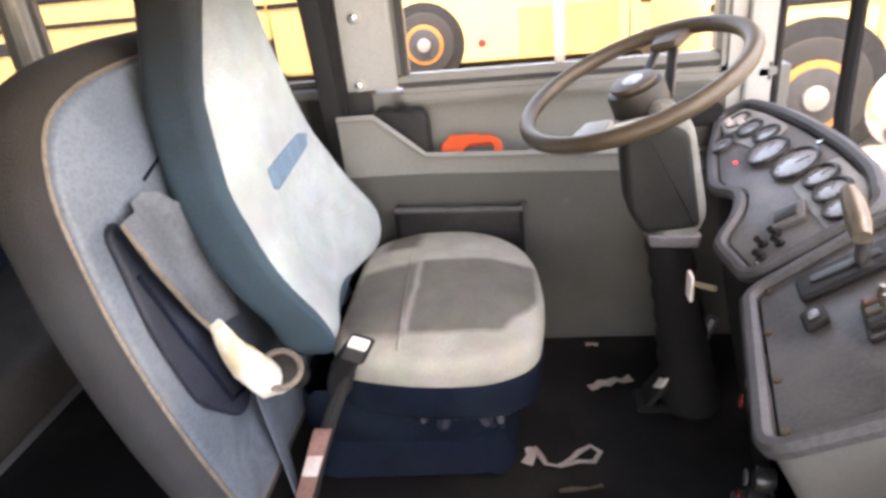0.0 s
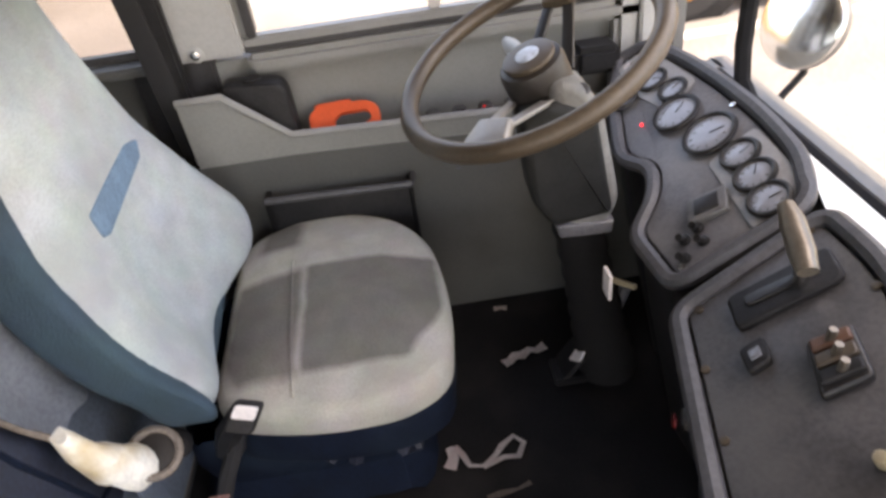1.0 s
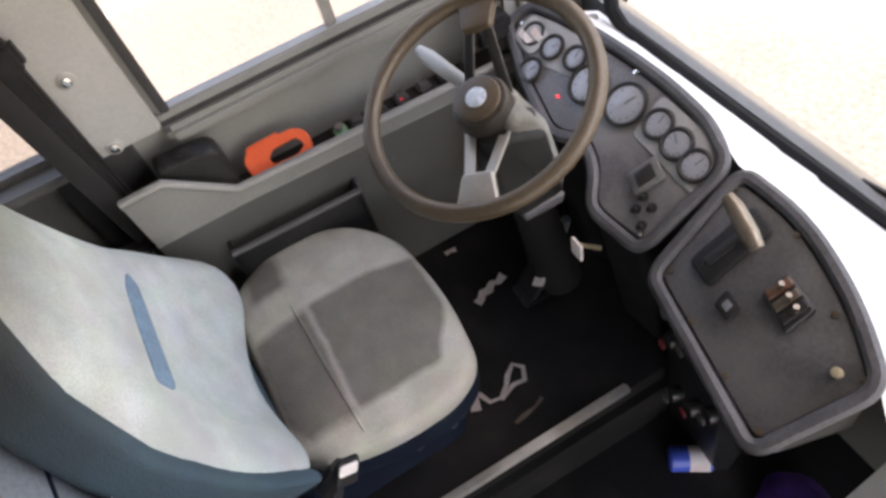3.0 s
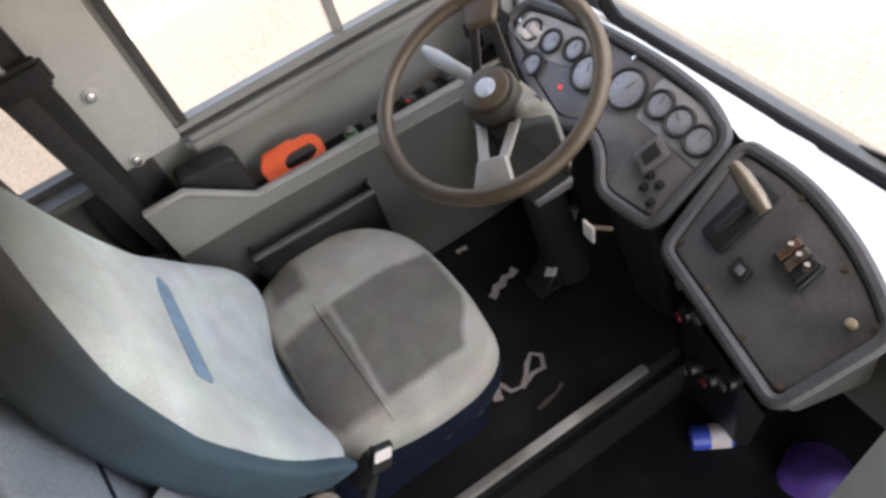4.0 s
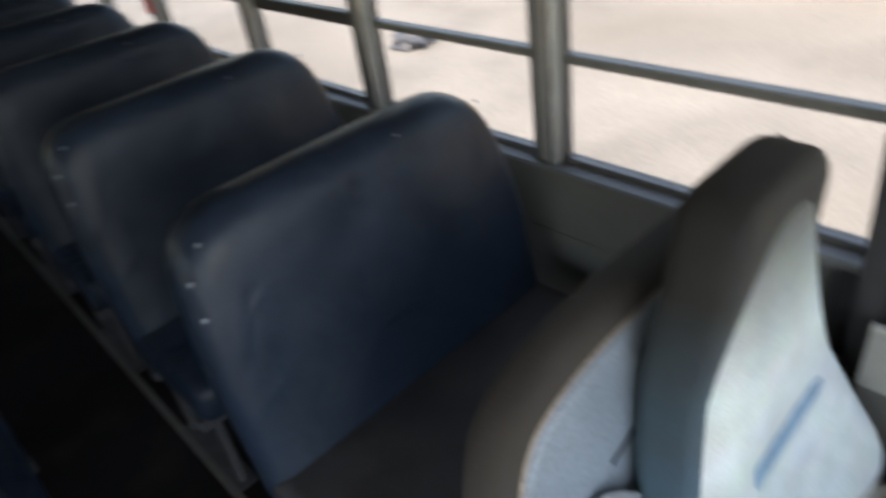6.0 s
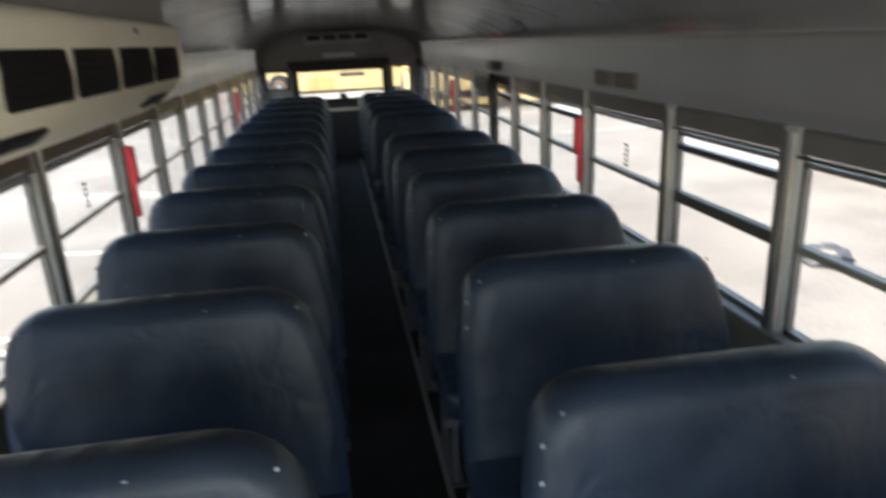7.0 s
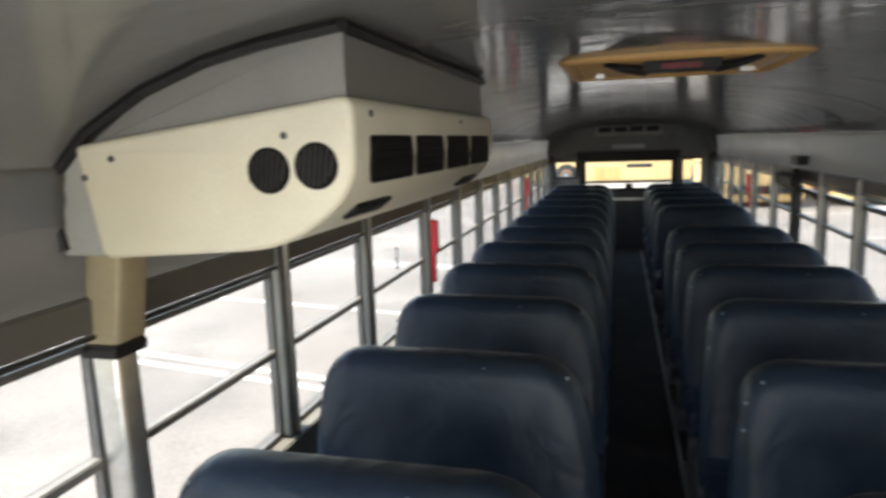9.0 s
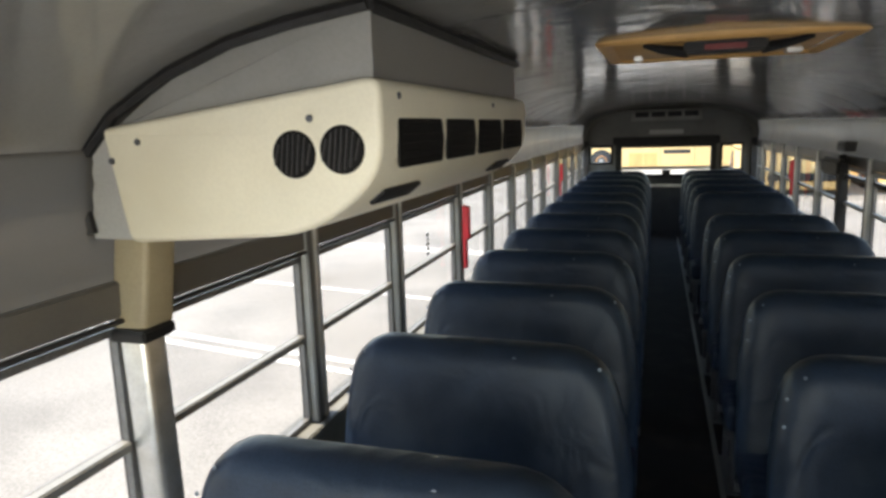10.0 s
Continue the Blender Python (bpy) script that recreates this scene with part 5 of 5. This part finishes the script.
def litter(name, label, cat, pts, width, z=0.004, material="white_paper"):
    t = thing(name, label, cat, "floor litter")
    bm = bmesh.new()
    prev = None
    for k, (x, y) in enumerate(pts):
        a, b = pts[max(0, k - 1)], pts[min(len(pts) - 1, k + 1)]
        d = Vector((b[0] - a[0], b[1] - a[1])).normalized() if a != b else Vector((1, 0))
        w = width * random.uniform(0.7, 1.25)
        zz = z + random.uniform(0, 0.007)
        cur = [bm.verts.new((x - d.y * w * s, y + d.x * w * s, zz + random.uniform(0, 0.004))) for s in (-1, 0, 1)]
        if prev:
            for q in (0, 1):
                bm.faces.new((prev[q], prev[q + 1], cur[q + 1], cur[q]))
        prev = cur
    bmesh.ops.solidify(bm, geom=bm.faces[:], thickness=0.002)
    part("scrap", bm, material, t)


litter("torn_paper", "torn pale paper ribbon lying on the black floor", "paper", [(0.598, -0.255), (0.578, -0.268), (0.552, -0.278), (0.547, -0.303), (0.566, -0.331), (0.584, -0.345), (0.603, -0.37), (0.583, -0.387), (0.552, -0.372), (0.558, -0.345), (0.542, -0.302)], 0.0055)
litter("paper_scrap", "crumpled pink and white paper scrap on the floor", "paper", [(0.79, -0.385), (0.797, -0.4), (0.81, -0.412), (0.808, -0.43), (0.822, -0.447), (0.816, -0.462), (0.826, -0.484)], 0.013)
litter("paper_bit", "small white scrap on the floor by the wall", "paper", [(0.976, -0.393), (0.976, -0.41), (0.973, -0.424)], 0.008)
litter("paper_strip", "thin grey paper strip on the floor", "paper", [(0.477, -0.3), (0.481, -0.326), (0.486, -0.358), (0.497, -0.383)], 0.005, material="vinyl_worn")
litter("foam_crumb", "crumbled foam and cloth under the seat's front", "debris", [(0.55, -0.24), (0.575, -0.25), (0.6, -0.245)], 0.012)
bc = thing("blue_can", "blue and white drink can lying at the console's foot", "can", at=(0.26, -0.628, -0.21))
bc.rotation_euler = (0, 0, radians(238))
part("can", rod([(-0.05, 0, 0), (-0.045, 0, 0), (0.045, 0, 0), (0.05, 0, 0)], [0.024, 0.03, 0.03, 0.024], 18), "blue_can", bc)
part("label_band", rod([(-0.005, 0, 0), (0.04, 0, 0)], 0.0305, 18), "white_paper", bc)
pb = thing("purple_bag", "crumpled purple bag on the entrance step", "bag", at=(0.06, -0.74, -0.24))
bm = bmesh.new()
bmesh.ops.create_icosphere(bm, subdivisions=4, radius=0.075)
for v in bm.verts:
    v.co *= 1 + 0.35 * noise.noise(v.co * 14)
    v.co.z = max(0.0, v.co.z * 0.7 + 0.05)
part("bag", bm, "purple", pb)

# ---- air conditioner over the door side ----
ac = thing("air_conditioner", "cream ceiling air conditioner with round and square black vents", "air conditioner")
A0, A1 = 0.88, 2.07
front = rounded([(-1.082, 1.562, 0.015), (-1.045, 1.357, 0.02), (-0.67, 1.378, 0.09), (-0.543, 1.475, 0.06), (-0.543, 1.628, 0.03)], 0.03, 4)
part("casing", pad(front, A1 - A0, 0.012, 0, lambda u, v, w: (u, A1 - w, v)), "cream", ac, "cream moulded casing")
part("upper_box", box(-1.0, -0.568, A0 + 0.025, A1 - 0.04, 1.59, 1.77, 0.01), "ac_grey", ac, "grey box up to the ceiling")
bm = bmesh.new()
rod([(x, A0 + 0.012, z) for x, z in ((-1.14, 1.37), (-1.155, 1.45), (-1.135, 1.515), (-1.06, 1.585), (-0.933, 1.65), (-0.81, 1.692), (-0.7, 1.714), (-0.562, 1.733))], 0.011, 6, bm)
rod([(-0.562, A0 + 0.012, 1.733), (-0.562, A1 - 0.04, 1.733)], 0.011, 6, bm)
part("seal", bm, "black_plastic", ac, "black sealing strip")
part("end_plate", pad(rounded([(-1.15, 1.36), (-1.04, 1.36), (-1.07, 1.56), (-1.09, 1.57), (-1.145, 1.5)], 0.01, 2), 0.01, 0.002, 0, lambda u, v, w: (u, A0 + 0.03 - w, v)), "pillar_grey", ac)
part("gusset", pad(rounded([(-1.08, 1.555), (-0.562, 1.6), (-0.562, 1.73), (-0.75, 1.703), (-0.93, 1.65)], 0.006, 2), 0.008, 0.002, 0, lambda u, v, w: (u, A0 + 0.03 - w, v)), "ac_grey", ac)
for x, z in ((-0.696, 1.51), (-0.611, 1.516)):
    v = part("round_vent", disc((x, A0 + 0.004, z), (0, -1, 0), 0.0385, 0.008, 0.003, 28), "seal_rubber", ac, "round black louvre vent")
    bm = bmesh.new()
    for k in range(-3, 4):
        h_ = math.sqrt(max(0, 0.033 ** 2 - (0.0095 * k) ** 2))
        rod([(x + 0.0095 * k - 0.004, A0 - 0.006, z - h_), (x + 0.0095 * k + 0.004, A0 - 0.006, z + h_)], 0.002, 5, bm)
    part("slats", bm, "dark_metal", v)
for y0, y1 in ((0.948, 1.178), (1.212, 1.425), (1.467, 1.7), (1.738, 1.985)):
    v = part("square_vent", pad(rounded([(y0, 1.482), (y1, 1.482), (y1 + 0.012, 1.522), (y1, 1.563), (y0, 1.563)], 0.008, 2), 0.006, 0.002, 0, lambda u, vv, w: (-0.546 + w, u, vv)), "seal_rubber", ac, "square black louvre vent")
    bm = bmesh.new()
    for j in range(5):
        rod([(-0.5405, y0 + 0.015, 1.493 + 0.0148 * j), (-0.5405, y1 - 0.012, 1.493 + 0.0148 * j)], 0.002, 5, bm)
    part("slats", bm, "seal_rubber", v)
for y0 in (0.97, 1.8):
    part("slot_vent", pad(rounded([(y0, -0.02), (y0 + 0.19, -0.02), (y0 + 0.19, 0.02), (y0, 0.02)], 0.012, 2), 0.01, 0.003, 0, lambda u, vv, w: (-0.6 + vv * 0.79 + w * 0.61, u, 1.436 + vv * 0.61 - w * 0.79)), "black_plastic", ac, "narrow black slot")
for x, y, z, nrm in ((-1.0, A0 - 0.001, 1.537, (0, -1, 0)), (-0.664, A0 - 0.001, 1.566, (0, -1, 0)), (-0.544, 0.957, 1.599, (1, 0, 0)), (-0.544, 1.615, 1.598, (1, 0, 0)), (-1.06, A0 - 0.001, 1.505, (0, -1, 0))):
    part("screw", disc((x, y, z), nrm, 0.006, 0.004, 0.001, 8), "steel_leg", ac)
dt = thing("air_duct", "tan plastic duct down the window post with a black band", "duct")
part("duct", pad(rounded([(-0.044, -0.045), (0.046, -0.045), (0.042, 0.035), (-0.042, 0.035)], 0.012, 3), 0.19, 0.006, 0, lambda u, v, w: (-1.1 + v + 0.02 * max(0, (w - 0.08) / 0.12), 0.958 + u + (0.012 if w > 0.11 else 0), 1.18 + w)), "tan_duct", dt)
part("band", box(-1.14, -1.055, 0.9, 0.99, 1.158, 1.183, 0.004), "black_plastic", dt, "black band")
part("pipe", pad(rounded([(-0.036, -0.03), (0.036, -0.03), (0.032, 0.03), (-0.032, 0.03)], 0.014, 3), 0.51, 0.006, 0, lambda u, v, w: (-1.1 + v, 0.957 - 0.02 * w + u, 0.655 + w)), "aluminium", dt, "bright metal lower duct")

# ---- roof hatch ----
rh = thing("roof_hatch", "tan framed roof hatch with black release handles", "roof hatch", at=(0.035, 2.27, 1.768))
hx, hy = 0.355, 0.33
bm = bmesh.new()
fr_o = rounded([(-hx, -hy), (hx, -hy), (hx, hy), (-hx, hy)], 0.06, 5)
fr_i = inset(fr_o, 0.045)
lv = [[bm.verts.new((p.x, p.y, z)) for p in r_] for r_, z in ((fr_o, 0.02), (fr_o, 0.0), (inset(fr_o, 0.008), -0.007), (inset(fr_o, 0.036), -0.007), (fr_i, 0.0), (fr_i, 0.02))]
for a, b in zip(lv, lv[1:]):
    for k in range(len(a)):
        bm.faces.new((a[k], a[(k + 1) % len(a)], b[(k + 1) % len(a)], b[k]))
part("frame", bm, "wood_tan", rh, "tan frame")
part("lid", pad(inset(fr_o, 0.043), 0.01, 0.002, 0, lambda u, v, w: (u, v, 0.012 - w)), "wood_tan", rh, "tan lid panel")
bm = box(-0.11, 0.11, -0.27, -0.19, -0.036, 0.002, 0.008)
for sg in (-1, 1):
    rod([(sg * 0.1, -0.22, -0.028), (sg * 0.17, -0.255, -0.02), (sg * 0.22, -0.275, -0.008)], [0.018, 0.013, 0.007], 6, bm)
part("handle", bm, "black_plastic", rh)
part("label", box(-0.055, 0.055, -0.2735, -0.269, -0.03, -0.014, 0.001), "cap_red", rh, "red warning label")
part("latch", box(-0.26, -0.23, 0.14, 0.22, -0.014, 0.002, 0.004), "aluminium", rh)
part("latch", box(0.22, 0.27, 0.14, 0.2, -0.014, 0.002, 0.004), "aluminium", rh)

# ---- outside ----
LOT = -0.88         # the parking lot below the bus floor
bm = bmesh.new()
xs = [-400, -100, -30, -10, 0, 10, 30, 100, 400]
g = [[bm.verts.new((x, y, LOT)) for y in xs] for x in xs]
for a in range(len(xs) - 1):
    for b in range(len(xs) - 1):
        bm.faces.new((g[a][b], g[a + 1][b], g[a + 1][b + 1], g[a][b + 1]))
structure("ground", bm, "concrete", "sunlit pale concrete parking lot")
bm = bmesh.new()
for y in (2.0, 5.14, 5.4, 8.05, 11.4, 11.66):
    join(bm, box(-11, -2.6, y - 0.05, y + 0.05, LOT + 0.004, LOT + 0.008), Matrix.Rotation(radians(-10), 4, "Z"))
for y in (16.5, 21.5):
    join(bm, box(5, 16, y - 0.05, y + 0.05, LOT + 0.004, LOT + 0.008))
box(4.68, 4.82, -7, 0.4, LOT + 0.004, LOT + 0.008, bm=bm)
structure("road_marking", bm, "lane_white", "white painted parking lines", False)


def school_bus():
    """A parked school bus, its side along x, front at +x, seen from far off."""
    s = thing("school_bus", "yellow school bus with black rails parked across the lot", "bus", "parked buses")
    part("body", pad(rounded([(-5.2, 0.14), (4.2, 0.14), (4.25, 2.9), (-5.2, 2.95)], 0.2, 5), 2.4, 0.06, 0, lambda u, v, w: (u, w - 1.2, v)), "bus_yellow", s, "yellow body")
    part("hood", pad(rounded([(4.1, 0.55), (5.5, 0.55), (5.5, 1.35), (4.1, 1.6)], 0.2, 4), 2.3, 0.12, 0, lambda u, v, w: (u, w - 1.15, v)), "bus_yellow", s)
    for z in (1.18, 1.55):
        for sg in (-1, 1):
            part("rail", box(-5.2, 4.2, sg * 1.208 - 0.018, sg * 1.208 + 0.018, z - 0.035, z + 0.035, 0.01), "black_plastic", s)
    for sg in (-1, 1):
        part("hood_rail", box(4.2, 5.45, sg * 1.155 - 0.018, sg * 1.155 + 0.018, 1.15, 1.21, 0.01), "black_plastic", s)
    for k in range(11):
        x = -4.7 + 0.8 * k
        for sg in (-1, 1):
            part("window", box(x, x + 0.66, sg * 1.197 - 0.018, sg * 1.197 + 0.018, 1.75, 2.4, 0.02), "tinted", s)
    for x in (-1.5, -0.78):
        part("side_panel", box(x, x + 0.68, -1.225, -1.19, 0.16, 0.86, 0.01), "wood_tan", s, "brown primed access panel")
    part("reflector", disc((-2.05, -1.2, 0.42), (0, -1, 0), 0.06, 0.02, 0.005, 14), "red_handle", s)
    lv_ = part("louvre_panel", box(0.2, 1.5, -1.222, -1.19, 0.8, 1.0, 0.01), "dark_metal", s)
    for k in range(4):
        part("slat", box(0.24, 1.46, -1.23, -1.215, 0.825 + 0.045 * k, 0.84 + 0.045 * k), "black_plastic", lv_)
    for x in (-3.9, 0.05, 1.7):
        part("seam", box(x, x + 0.02, -1.21, -1.19, 0.3, 1.7), "dark_metal", s)
    part("rear_window", box(-5.225, -5.19, -0.55, 0.55, 1.75, 2.35, 0.02), "tinted", s)
    part("rear_bumper", box(-5.35, -5.15, -1.15, 1.15, 0.45, 0.7, 0.03), "black_plastic", s)
    for y in (-0.95, 0.95):
        part("tail_lamp", disc((-5.2, y, 1.5), (-1, 0, 0), 0.09, 0.03, 0.01, 14), "red_handle", s)
    part("bumper", box(5.45, 5.6, -1.15, 1.15, 0.5, 0.75, 0.03), "black_plastic", s)
    for x in (-2.9, 4.65):
        for sg in (-1, 1):
            part("wheel_arch", disc((x, sg * 1.16, 0.46), (0, sg, 0), 0.6, 0.05, 0.01, 28), "black_plastic", s)
            w = part("wheel", disc((x, sg * 1.0, 0.46), (0, sg, 0), 0.46, 0.25, 0.06, 32), "tyre", s)
            part("rim", disc((x, sg * 1.235, 0.46), (0, sg, 0), 0.29, 0.03, 0.01, 24), "orange_rim", w)
            part("dish", disc((x, sg * 1.25, 0.46), (0, sg, 0), 0.235, 0.025, 0.01, 20), "dark_metal", w)
            part("hubcap", disc((x, sg * 1.26, 0.46), (0, sg, 0), 0.1, 0.06, 0.02, 14), "spoke", w)
    return s


bus = school_bus()
bus.matrix_basis = pose(10.85, -1.72, LOT, 0, 0, 270)
for m in (pose(6.25, -7.15, LOT, 0, 0, 90), pose(10.9, 9.0, LOT, 0, 0, 270), pose(4.4, 28.5, LOT, 0, 0, 90), pose(7.8, 28.8, LOT, 0, 0, 90), pose(11.2, 28.4, LOT, 0, 0, 90), pose(14.6, 28.6, LOT, 0, 0, 90), pose(0.0, 37.4, LOT, 0, 0, 1), pose(12.5, 38.5, LOT, 0, 0, 3), pose(-16, 42, LOT, 0, 0, 0), pose(-9, -16, LOT, 0, 0, 75)):
    copy_thing(bus, m)
mr = thing("outside_mirror", "round convex mirror on a black arm outside the windscreen", "mirror", at=(1.175, -1.165, 0.515))
part("bowl", disc((0, 0, 0), (-0.4, 0.85, 0.3), 0.1, 0.03, 0.012, 28), "rail_grey", mr)
bm = bmesh.new()
bmesh.ops.create_uvsphere(bm, u_segments=28, v_segments=14, radius=1)
for v in bm.verts:
    v.co = Vector((v.co.x * 0.098, v.co.y * 0.098, v.co.z * 0.022))
part("mirror_glass", join(None, bm, Matrix.Translation((-0.012, 0.024, 0.009)) @ Vector((-0.4, 0.85, 0.3)).to_track_quat("Z", "Y").to_matrix().to_4x4()), "chrome", mr, "convex mirror glass")
part("arm", rod([(0, -0.01, 0), (0.01, -0.02, -0.12), (0.01, 0.06, -0.22), (0.0, 0.2, -0.26)], 0.009, 8), "black_plastic", mr)
gb = thing("plastic_bag", "crumpled grey plastic bag lying on the concrete lot", "bag", at=(4.85, 5.95, LOT))
bm = bmesh.new()
bmesh.ops.create_icosphere(bm, subdivisions=3, radius=0.24)
for v in bm.verts:
    v.co *= 1 + 0.5 * noise.noise(v.co * 9)
    v.co.z = max(0.0, v.co.z * 0.5 + 0.06)
part("bag", bm, "steel_leg", gb)
